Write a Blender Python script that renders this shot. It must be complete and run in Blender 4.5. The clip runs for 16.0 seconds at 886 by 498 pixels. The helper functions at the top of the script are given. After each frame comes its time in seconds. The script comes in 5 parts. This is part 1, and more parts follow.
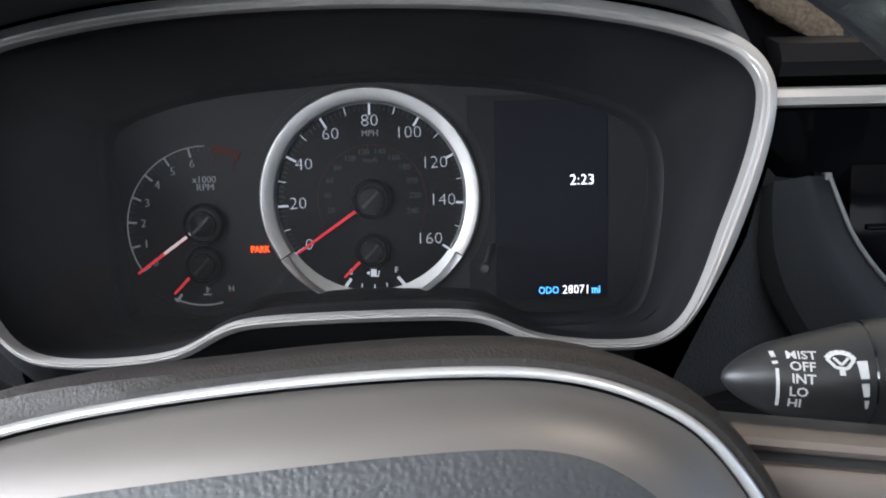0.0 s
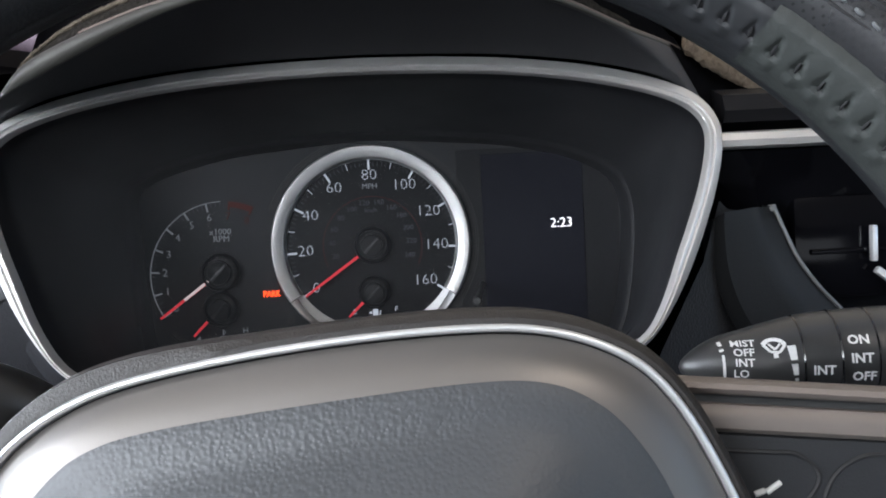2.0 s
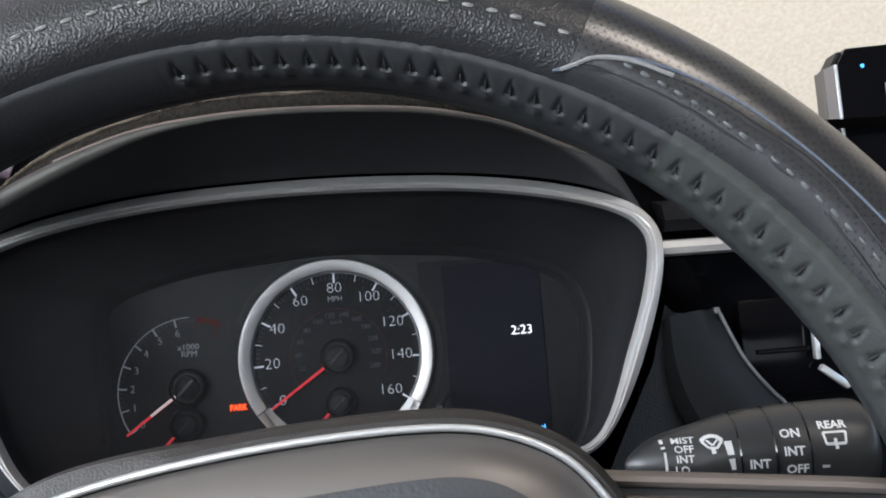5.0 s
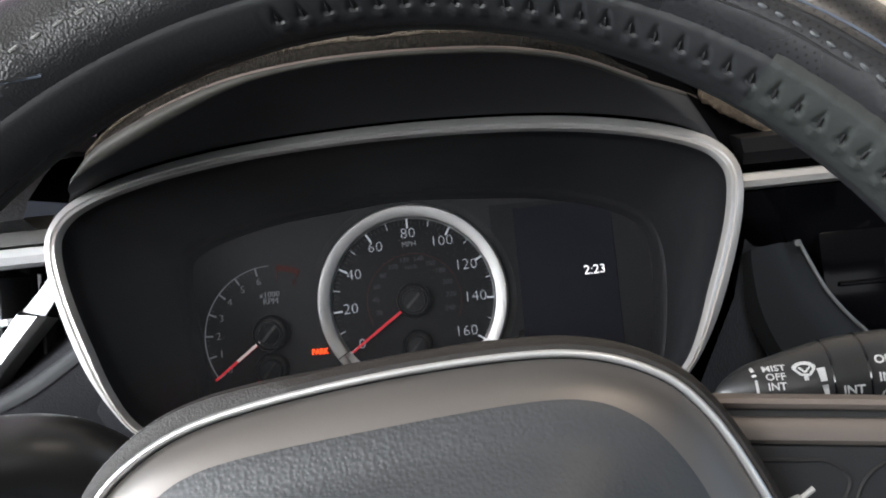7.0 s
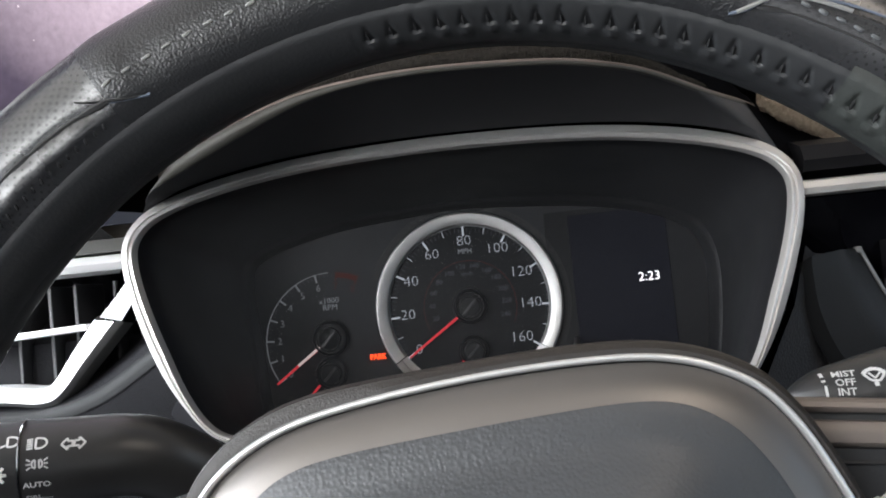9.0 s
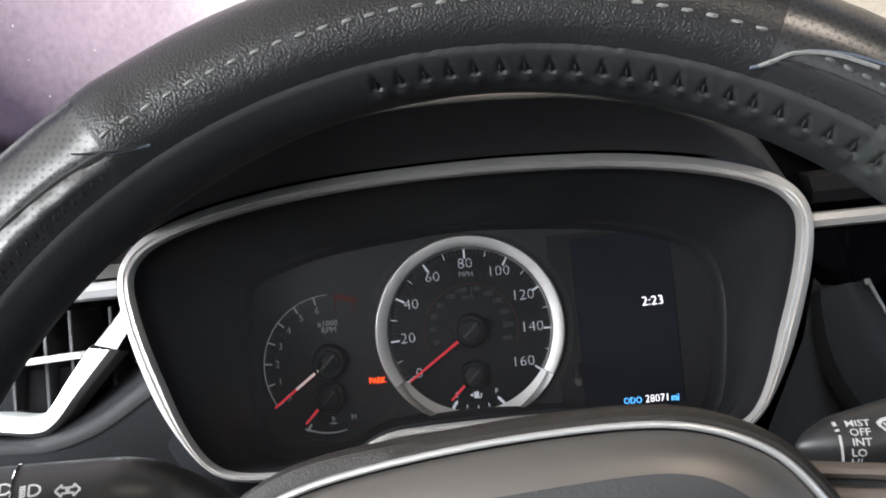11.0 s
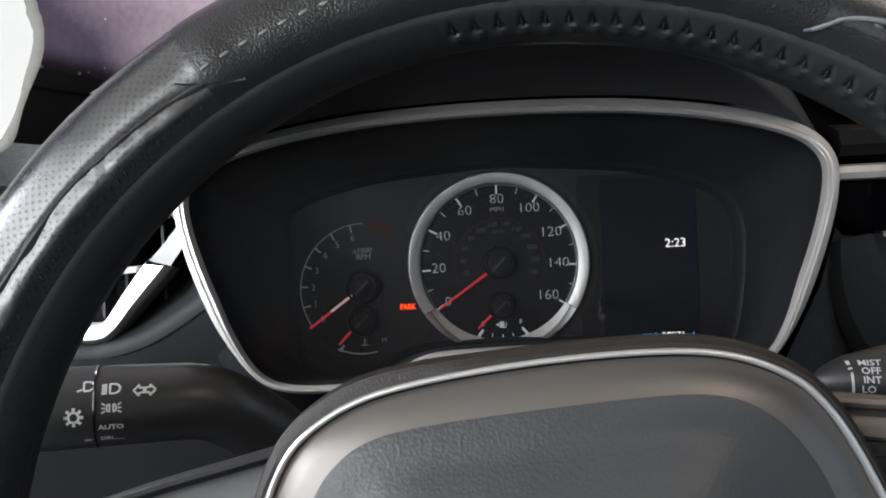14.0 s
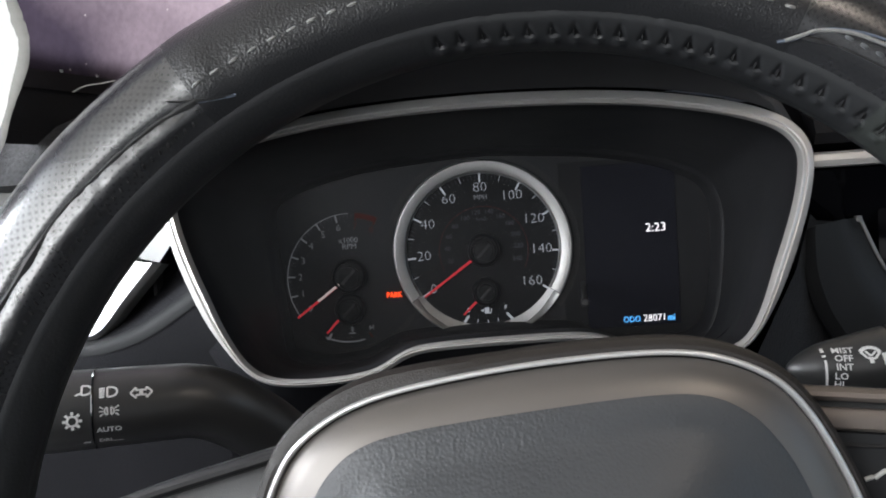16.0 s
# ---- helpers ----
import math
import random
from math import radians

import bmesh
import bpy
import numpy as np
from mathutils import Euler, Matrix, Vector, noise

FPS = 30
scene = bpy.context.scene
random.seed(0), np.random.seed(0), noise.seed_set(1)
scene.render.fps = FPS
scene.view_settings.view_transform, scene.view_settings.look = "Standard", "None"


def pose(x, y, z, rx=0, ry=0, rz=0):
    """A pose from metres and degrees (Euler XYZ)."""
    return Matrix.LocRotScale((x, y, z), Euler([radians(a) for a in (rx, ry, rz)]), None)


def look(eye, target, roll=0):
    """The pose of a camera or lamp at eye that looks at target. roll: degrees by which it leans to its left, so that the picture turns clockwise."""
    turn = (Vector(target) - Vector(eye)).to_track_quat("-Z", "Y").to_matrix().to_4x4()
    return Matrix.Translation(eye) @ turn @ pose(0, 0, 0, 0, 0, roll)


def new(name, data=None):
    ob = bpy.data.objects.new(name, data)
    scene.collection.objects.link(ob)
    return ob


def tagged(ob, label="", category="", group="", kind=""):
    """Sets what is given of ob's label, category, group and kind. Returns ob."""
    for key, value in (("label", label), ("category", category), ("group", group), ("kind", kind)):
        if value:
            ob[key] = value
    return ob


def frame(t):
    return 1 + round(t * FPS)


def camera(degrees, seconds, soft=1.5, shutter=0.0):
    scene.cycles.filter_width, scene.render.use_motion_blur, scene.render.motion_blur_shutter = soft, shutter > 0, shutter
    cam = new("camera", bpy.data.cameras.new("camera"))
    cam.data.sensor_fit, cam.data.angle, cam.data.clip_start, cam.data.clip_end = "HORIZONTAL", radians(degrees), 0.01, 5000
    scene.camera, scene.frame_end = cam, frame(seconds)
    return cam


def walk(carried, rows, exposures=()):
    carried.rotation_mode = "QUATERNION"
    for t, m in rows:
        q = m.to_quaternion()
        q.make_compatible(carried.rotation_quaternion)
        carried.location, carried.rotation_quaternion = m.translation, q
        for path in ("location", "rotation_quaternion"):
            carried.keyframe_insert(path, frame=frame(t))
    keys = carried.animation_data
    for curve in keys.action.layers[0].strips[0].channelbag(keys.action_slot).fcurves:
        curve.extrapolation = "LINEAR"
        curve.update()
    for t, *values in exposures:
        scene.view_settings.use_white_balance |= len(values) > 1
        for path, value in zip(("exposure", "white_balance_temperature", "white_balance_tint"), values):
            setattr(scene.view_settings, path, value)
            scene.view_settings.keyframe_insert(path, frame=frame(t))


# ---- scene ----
import itertools

# All places below are given in the frame of the instrument panel: origin in the middle of the speedometer,
# x to the right, y ahead through the dial, z up along it. T sets that frame into the car (dial leaning back).
T = Matrix.Translation((0, 0, 0.84)) @ Matrix.Rotation(radians(-12), 4, "X")
cam = camera(57.0, 16.0, soft=1.9)
PATH = [
    (0, (0.0328, -0.4235, 0.0271), (0.0408, 0.5685, -0.0989), -1.30),
    (0.5, (0.0260, -0.4280, 0.0373), (0.0345, 0.5643, -0.0857), -1.40),
    (1, (0.0215, -0.4314, 0.0339), (0.0185, 0.5624, -0.0771), -1.30),
    (1.5, (0.0192, -0.4518, 0.0305), (0.0232, 0.5445, -0.0555), -2.00),
    (2, (0.0282, -0.4687, 0.0169), (0.0537, 0.5300, -0.0276), -2.90),
    (2.5, (0.0418, -0.4698, 0.0169), (0.0793, 0.5294, 0.0219), -3.60),
    (3, (0.0305, -0.4834, 0.0124), (0.0875, 0.5131, 0.0739), -3.60),
    (3.5, (0.0305, -0.4936, 0.0124), (0.0910, 0.5003, 0.1049), -3.80),
    (6, (0.0407, -0.4800, 0.0181), (0.0822, 0.5161, 0.0956), -5.20),
    (6.5, (0.0328, -0.4879, 0.0192), (0.0438, 0.5108, 0.0697), -5.90),
    (7, (0.0248, -0.4890, 0.0124), (0.0153, 0.5103, 0.0464), -5.80),
    (7.5, (0.0282, -0.4913, 0.0158), (0.0012, 0.5078, 0.0488), -5.70),
    (8, (0.0079, -0.4969, 0.0181), (-0.0481, 0.5007, 0.0576), -5.50),
    (8.5, (0.0136, -0.5037, 0.0147), (-0.0434, 0.4936, 0.0602), -5.60),
    (9, (0.0124, -0.4981, 0.0136), (-0.0386, 0.4995, 0.0601), -5.80),
    (11.5, (0.0079, -0.4924, 0.0339), (-0.0371, 0.5056, 0.0779), -5.40),
    (12, (0.0045, -0.4924, 0.0373), (-0.0565, 0.5047, 0.0823), -4.80),
    (12.5, (0.0011, -0.5048, 0.0328), (-0.0754, 0.4915, 0.0697), -4.20),
    (13, (-0.0068, -0.5218, 0.0316), (-0.0838, 0.4752, 0.0411), -3.50),
    (13.5, (-0.0068, -0.5139, 0.0260), (-0.0788, 0.4832, 0.0020), -3.10),
    (14, (-0.0045, -0.5128, 0.0294), (-0.0640, 0.4848, -0.0066), -2.90),
    (14.5, (-0.0045, -0.5150, 0.0294), (-0.0550, 0.4825, -0.0196), -3.30),
    (15, (0.0000, -0.5128, 0.0373), (-0.0445, 0.4841, -0.0277), -3.80),
    (15.5, (-0.0045, -0.5184, 0.0384), (-0.0490, 0.4779, -0.0351), -4.10),
    (16, (-0.0056, -0.5195, 0.0395), (-0.0446, 0.4772, -0.0310), -3.90),
]
EXPOSURES = ((0.0, 1.69, 6050, 10), (0.4, 1.66, 6050, 10), (3.4, 1.53, 6050, 10), (3.7, 1.52, 6050, 10), (6.5, 1.50, 6050, 10), (7.0, 1.40, 6380, 10), (8.0, 1.52, 6380, 10), (8.5, 1.39, 6380, 10), (9.2, 1.47, 6380, 10), (11.3, 1.47, 6380, 10), (11.6, 1.45, 6380, 10), (12.0, 0.83, 6380, 10), (12.5, 1.08, 6380, 10), (13.0, 0.75, 6380, 10), (13.5, 0.85, 6380, 10), (14.4, 1.0, 6380, 10), (15.0, 1.22, 6380, 10), (15.5, 1.21, 6380, 10), (16.0, 1.05, 6380, 10))
walk(cam, [(t, T @ look(eye, target, roll)) for t, eye, target, roll in PATH], EXPOSURES)

# ---- world and lights ----
world = bpy.data.worlds.new("world")
scene.world = world
world.use_nodes = True
wn = world.node_tree.nodes
sky = wn.new("ShaderNodeTexSky")
sky.sky_type, sky.sun_disc = "NISHITA", False
sky.sun_elevation, sky.sun_rotation = radians(50), radians(-22)
world.node_tree.links.new(sky.outputs[0], wn["Background"].inputs[0])
wn["Background"].inputs[1].default_value = 0.12


def area_lamp(name, eye, target, sx, sy, watts, color):
    data = bpy.data.lights.new(name, "AREA")
    data.shape, data.size, data.size_y, data.energy, data.color = "RECTANGLE", sx, sy, watts, color
    ob = new(name, data)
    ob.matrix_world = look(eye, target)
    return ob


sun_data = bpy.data.lights.new("sun", "SUN")
sun_data.energy, sun_data.angle, sun_data.color = 1.7, radians(12), (1.0, 0.95, 0.88)
sun = new("sun", sun_data)
sun.matrix_world = look((-0.8, 2.0, 3.4), (0, 0, 0.8))
area_lamp("driver_window_light", (-0.62, -0.14, 1.07), (-0.10, -0.32, 0.90), 0.50, 0.24, 7.0, (0.94, 0.97, 1.0))
area_lamp("driver_window_rear_light", (-0.61, -0.68, 1.16), (-0.05, -0.34, 0.90), 1.05, 0.40, 5.4, (0.98, 0.985, 0.98))
area_lamp("passenger_window_light", (1.14, -0.18, 1.12), (0.1, -0.3, 0.90), 0.45, 0.26, 0.25, (1.0, 0.93, 0.88))
area_lamp("rear_door_window_light", (-0.60, -1.45, 1.20), (-0.05, -0.36, 0.90), 0.55, 0.38, 2.5, (0.98, 0.985, 0.98))
area_lamp("dome_light", (0.30, -0.62, 1.39), (0.28, -0.55, 0.8), 0.16, 0.10, 0.4, (1.0, 0.86, 0.72))
area_lamp("rear_window_light", (0.27, -1.92, 1.10), (0.27, 0, 0.9), 1.0, 0.28, 0.6, (0.97, 0.98, 1.0))


# ---- materials ----
def material(name, color, rough=0.5, metal=0.0, grain=0.0, grain_size=900.0, mottle=0.12, mottle_size=40.0, coat=0.0, spec=0.5, voronoi=False):
    m = bpy.data.materials.new(name)
    m.use_nodes = True
    n, l = m.node_tree.nodes, m.node_tree.links
    b = n["Principled BSDF"]
    co = n.new("ShaderNodeTexCoord")
    b.inputs["Metallic"].default_value = metal
    b.inputs["Coat Weight"].default_value = coat
    b.inputs["Specular IOR Level"].default_value = spec
    big = n.new("ShaderNodeTexNoise")
    big.inputs["Scale"].default_value, big.inputs["Detail"].default_value = mottle_size, 4
    l.new(co.outputs["Object"], big.inputs["Vector"])
    ramp = n.new("ShaderNodeMix")
    ramp.data_type = "RGBA"
    ramp.inputs[6].default_value = tuple(c * (1 - mottle) for c in color) + (1,)
    ramp.inputs[7].default_value = tuple(min(1, c * (1 + mottle)) for c in color) + (1,)
    l.new(big.outputs[0], ramp.inputs[0])
    l.new(ramp.outputs[2], b.inputs["Base Color"])
    rr = n.new("ShaderNodeMapRange")
    vary = 0.015 if metal else 0.06
    rr.inputs[3].default_value, rr.inputs[4].default_value = max(0.02, rough - vary), min(1, rough + vary)
    l.new(big.outputs[0], rr.inputs[0])
    l.new(rr.outputs[0], b.inputs["Roughness"])
    if grain:
        if voronoi:
            fine = n.new("ShaderNodeTexVoronoi")
            fine.feature = "SMOOTH_F1"
        else:
            fine = n.new("ShaderNodeTexNoise")
            fine.inputs["Detail"].default_value = 3
        fine.inputs["Scale"].default_value = grain_size
        l.new(co.outputs["Object"], fine.inputs["Vector"])
        bump = n.new("ShaderNodeBump")
        bump.inputs["Strength"].default_value, bump.inputs["Distance"].default_value = grain, 0.0006
        l.new(fine.outputs[0], bump.inputs["Height"])
        l.new(bump.outputs[0], b.inputs["Normal"])
    return m


def glow(name, color, strength):
    m = bpy.data.materials.new(name)
    m.use_nodes = True
    b = m.node_tree.nodes["Principled BSDF"]
    b.inputs["Base Color"].default_value = (*[c * 0.3 for c in color], 1)
    b.inputs["Emission Color"].default_value = (*color, 1)
    b.inputs["Emission Strength"].default_value = strength
    b.inputs["Roughness"].default_value = 0.6
    b.inputs["Specular IOR Level"].default_value = 0.12
    return m


PLASTIC = material("black_grained_plastic", (0.022, 0.022, 0.024), 0.5, grain=0.35, grain_size=1500)
BUCKET = material("matt_black_shroud", (0.0108, 0.0109, 0.0124), 0.5, grain=0.15, grain_size=1800, spec=0.32)
GLOSS = material("piano_black", (0.006, 0.006, 0.007), 0.12, mottle=0.3)
FACE = material("dial_face_black", (0.0118, 0.0119, 0.0132), 0.6, grain=0.05, grain_size=3000, spec=0.10)
FACE_GREY = material("dial_panel_grey_black", (0.0225, 0.0229, 0.0255), 0.6, grain=0.08, grain_size=2500, spec=0.15)
SILVER = material("satin_silver_paint", (0.50, 0.485, 0.47), 0.34, metal=0.45, mottle=0.05, mottle_size=60)
RING = material("brushed_silver_ring", (0.40, 0.40, 0.395), 0.40, metal=0.85, grain=0.05, grain_size=5000, mottle=0.05)
TRIM_SATIN = material("satin_trim_end", (0.17, 0.17, 0.168), 0.5, metal=0.5, mottle=0.06)
HUB_TRIM_METAL = material("bright_satin_hub_trim", (0.62, 0.62, 0.62), 0.30, metal=0.65, mottle=0.04)
RING_LOW = material("grey_ring_lower", (0.30, 0.30, 0.30), 0.4, metal=0.7, mottle=0.06)
BRIGHT = material("bright_satin_trim", (0.80, 0.80, 0.80), 0.28, metal=0.55, mottle=0.04)
LEATHER = material("black_leather", (0.0105, 0.011, 0.0122), 0.33, grain=0.28, grain_size=1700, voronoi=True, spec=0.44)
HUB_EDGE = material("soft_dark_hub_edge", (0.0185, 0.0160, 0.0145), 0.46, grain=0.4, grain_size=1700, spec=0.40)
SMOOTH_LEATHER = material("smooth_black_leather", (0.0180, 0.0190, 0.0205), 0.42, grain=0.14, grain_size=900, spec=0.50)
VINYL = material("grey_black_grained_vinyl", (0.031, 0.0335, 0.0365), 0.44, grain=0.26, grain_size=1100, voronoi=True)
PLATE = material("satin_grey_plate", (0.150, 0.139, 0.130), 0.42, metal=0.76, mottle=0.06)
THREAD = material("pale_grey_thread", (0.17, 0.17, 0.166), 0.75, mottle=0.35, mottle_size=700)
DARK_THREAD = material("dark_grey_thread", (0.07, 0.075, 0.078), 0.6, mottle=0.3, mottle_size=500)
BLUE_THREAD = material("blue_grey_thread", (0.075, 0.092, 0.125), 0.7, mottle=0.35, mottle_size=500)
RUBBER = material("dark_grey_rubber", (0.0255, 0.0285, 0.027), 0.55, grain=0.3, grain_size=1000, spec=0.4)
DASH = material("dark_soft_dash", (0.011, 0.011, 0.0125), 0.65, grain=0.6, grain_size=1100, spec=0.06)
RIDGE = material("worn_olive_grey_edge", (0.044, 0.043, 0.038), 0.5, grain=0.2, grain_size=900, mottle=0.3, spec=0.35)
MAT = material("dark_brown_carpet", (0.022, 0.0195, 0.017), 0.95, grain=1.0, grain_size=1500, mottle=0.85, mottle_size=500, spec=0.1)
STALK = material("stalk_black_plastic", (0.020, 0.020, 0.020), 0.38, grain=0.1, grain_size=2000)
WHITE_PRINT = material("white_print", (0.55, 0.55, 0.54), 0.6, mottle=0.1, mottle_size=900)
LINER = material("grey_headliner", (0.45, 0.42, 0.38), 0.9, grain=0.4, grain_size=700)
SEAT = material("dark_seat_cloth", (0.05, 0.05, 0.055), 0.9, grain=0.5, grain_size=500)
DIAL_WHITE = glow("lit_white_marking", (0.80, 0.84, 0.92), 0.15)
DIAL_GREY = glow("lit_grey_marking", (0.50, 0.52, 0.56), 0.060)
DIAL_DIM = glow("dim_grey_marking", (0.16, 0.168, 0.20), 0.010)
DIAL_RED = glow("dim_red_marking", (0.20, 0.035, 0.03), 0.012)
NEEDLE = glow("lit_red_needle", (0.95, 0.06, 0.08), 0.15)
NEEDLE_PALE = glow("pale_needle_root", (0.85, 0.70, 0.68), 0.2)
PARK_RED = glow("warning_red", (1.0, 0.07, 0.012), 0.9)
LCD_WHITE = glow("display_white", (1.0, 0.97, 1.0), 0.75)
LCD_BLUE = glow("display_blue", (0.10, 0.45, 1.0), 0.7)
LCD_DARK = glow("display_black", (0.006, 0.007, 0.020), 0.022)

MAT_TAN = material("tan_carpet", (0.17, 0.134, 0.100), 0.95, grain=1.0, grain_size=1200, mottle=0.7, mottle_size=600, spec=0.1)
MAT_GREY = material("dusty_grey_carpet", (0.022, 0.022, 0.023), 0.95, grain=1.0, grain_size=700, mottle=0.85, mottle_size=420, spec=0.1)
LEDGE = material("worn_grey_ledge", (0.012, 0.0125, 0.013), 0.65, grain=0.15, grain_size=1200, mottle=0.15, spec=0.14)
GRAINED = material("pebbled_black_plastic", (0.024, 0.024, 0.0255), 0.55, grain=0.7, grain_size=1000, voronoi=True, spec=0.35)
HUBCAP = material("satin_black_hub", (0.007, 0.007, 0.008), 0.45, mottle=0.1, spec=0.15)
PERF = material("perforated_black_leather", (0.013, 0.0135, 0.015), 0.27, grain=0.10, grain_size=1500, spec=1.0)


def perforate(m, pitch, hole):
    """Rows of small round holes along the mapped skin."""
    n, l = m.node_tree.nodes, m.node_tree.links
    b = n["Principled BSDF"]
    uv = n.new("ShaderNodeUVMap")
    uv.uv_map = "skin"
    turn = n.new("ShaderNodeMapping")
    turn.inputs["Rotation"].default_value = (0, 0, radians(45))
    turn.inputs["Scale"].default_value = (1 / pitch, 1 / pitch, 1)
    l.new(uv.outputs[0], turn.inputs[0])
    frac = n.new("ShaderNodeVectorMath")
    frac.operation = "FRACTION"
    l.new(turn.outputs[0], frac.inputs[0])
    far = n.new("ShaderNodeVectorMath")
    far.operation = "DISTANCE"
    far.inputs[1].default_value = (0.5, 0.5, 0)
    l.new(frac.outputs[0], far.inputs[0])
    step = n.new("ShaderNodeMapRange")
    step.inputs[1].default_value, step.inputs[2].default_value = hole * 0.6, hole
    l.new(far.outputs["Value"], step.inputs[0])
    tone = n.new("ShaderNodeMix")
    tone.data_type, tone.blend_type = "RGBA", "MULTIPLY"
    tone.inputs[0].default_value = 1.0
    dark = n.new("ShaderNodeMapRange")
    dark.inputs[3].default_value = 0.6
    l.new(step.outputs[0], dark.inputs[0])
    paint = [k.from_socket for k in l if k.to_socket == b.inputs["Base Color"]][0]
    l.new(paint, tone.inputs[6])
    l.new(dark.outputs[0], tone.inputs[7])
    l.new(tone.outputs[2], b.inputs["Base Color"])
    shine = n.new("ShaderNodeMath")
    shine.operation = "MULTIPLY"
    shine.inputs[1].default_value = b.inputs["Specular IOR Level"].default_value
    l.new(dark.outputs[0], shine.inputs[0])
    l.new(shine.outputs[0], b.inputs["Specular IOR Level"])
    return m


perforate(PERF, 0.0019, 0.23)
OLIVE = material("dull_olive_ledge", (0.035, 0.034, 0.029), 0.5, grain=0.3, grain_size=1100, mottle=0.2, spec=0.4)
EDGE_HIGHLIGHT = material("pinkish_edge_highlight", (0.17, 0.135, 0.120), 0.6, grain=0.3, grain_size=1500, mottle=0.35, mottle_size=120, spec=0.3)
ROLL_STREAK = material("worn_tan_lit_streak", (0.12, 0.100, 0.080), 0.9, grain=1.0, grain_size=1800, mottle=0.7, mottle_size=300, spec=0.1)
FRIT = material("black_glass_border", (0.012, 0.011, 0.013), 0.3, mottle=0.3)
SEAL = material("pale_worn_seal", (0.45, 0.45, 0.42), 0.8, grain=0.5, grain_size=300, mottle=0.25)
GROUND = material("pale_concrete", (0.42, 0.41, 0.39), 0.9, mottle=0.15, mottle_size=0.6)
PANE_GLOW = glow("pane_glow", (1.0, 1.0, 1.0), 1.2)
LCD_GREY = glow("screen_outline_white", (0.75, 0.78, 0.85), 0.5)
LCD_GREY_DIM = glow("screen_text_grey", (0.35, 0.37, 0.42), 0.2)


def cover_material():
    """A creased, dusty sheet that daylight glows through; the light across it is painted in, dark and purplish to one
    side, paler and beige to the other.
    """
    m = bpy.data.materials.new("creased_cover")
    m.use_nodes = True
    n, l = m.node_tree.nodes, m.node_tree.links
    out = n["Material Output"]
    n.remove(n["Principled BSDF"])
    co = n.new("ShaderNodeTexCoord")
    sep = n.new("ShaderNodeSeparateXYZ")
    l.new(co.outputs["Object"], sep.inputs[0])
    big = n.new("ShaderNodeTexNoise")
    big.inputs["Scale"].default_value, big.inputs["Detail"].default_value = 5.0, 6
    big.inputs["Distortion"].default_value = 1.1
    l.new(co.outputs["Object"], big.inputs["Vector"])
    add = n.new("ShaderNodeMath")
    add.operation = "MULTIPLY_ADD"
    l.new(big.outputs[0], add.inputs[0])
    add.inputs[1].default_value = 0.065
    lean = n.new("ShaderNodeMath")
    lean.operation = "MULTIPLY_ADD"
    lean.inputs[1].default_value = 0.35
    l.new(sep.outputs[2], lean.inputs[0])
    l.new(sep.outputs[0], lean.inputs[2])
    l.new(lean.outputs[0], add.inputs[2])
    # fall of light painted as a ramp, darkest low on the driver's side
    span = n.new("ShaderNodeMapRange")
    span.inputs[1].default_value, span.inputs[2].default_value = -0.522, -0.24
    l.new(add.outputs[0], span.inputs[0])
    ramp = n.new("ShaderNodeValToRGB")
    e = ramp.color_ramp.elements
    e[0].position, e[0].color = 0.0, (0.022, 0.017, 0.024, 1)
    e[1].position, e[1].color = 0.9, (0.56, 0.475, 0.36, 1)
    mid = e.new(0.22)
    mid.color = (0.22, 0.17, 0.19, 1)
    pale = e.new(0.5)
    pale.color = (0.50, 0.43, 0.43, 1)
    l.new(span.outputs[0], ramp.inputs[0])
    fine = n.new("ShaderNodeTexNoise")
    fine.inputs["Scale"].default_value, fine.inputs["Detail"].default_value = 240.0, 8
    l.new(co.outputs["Object"], fine.inputs["Vector"])
    mul = n.new("ShaderNodeMix")
    mul.data_type, mul.blend_type = "RGBA", "OVERLAY"
    mul.inputs[0].default_value = 0.26
    l.new(ramp.outputs[0], mul.inputs[6])
    l.new(fine.outputs[0], mul.inputs[7])
    dots, near, speck = n.new("ShaderNodeTexVoronoi"), n.new("ShaderNodeMapRange"), n.new("ShaderNodeMix")
    dots.inputs["Scale"].default_value = 70.0
    l.new(co.outputs["Object"], dots.inputs["Vector"])
    near.inputs[1].default_value, near.inputs[2].default_value, near.inputs[3].default_value, near.inputs[4].default_value = 0.02, 0.06, 0.30, 0.0
    l.new(dots.outputs["Distance"], near.inputs[0])
    speck.data_type = "RGBA"
    l.new(near.outputs[0], speck.inputs[0])
    l.new(mul.outputs[2], speck.inputs[6])
    speck.inputs[7].default_value = (0.50, 0.45, 0.43, 1)
    d, t, mix = n.new("ShaderNodeBsdfDiffuse"), n.new("ShaderNodeBsdfTranslucent"), n.new("ShaderNodeMixShader")
    mix.inputs[0].default_value = 0.5
    l.new(speck.outputs[2], d.inputs[0])
    l.new(speck.outputs[2], t.inputs[0])
    l.new(d.outputs[0], mix.inputs[1])
    l.new(t.outputs[0], mix.inputs[2])
    bump = n.new("ShaderNodeBump")
    bump.inputs["Strength"].default_value, bump.inputs["Distance"].default_value = 0.5, 0.002
    l.new(fine.outputs[0], bump.inputs["Height"])
    l.new(bump.outputs[0], d.inputs["Normal"])
    l.new(mix.outputs[0], out.inputs[0])
    return m


COVER = cover_material()


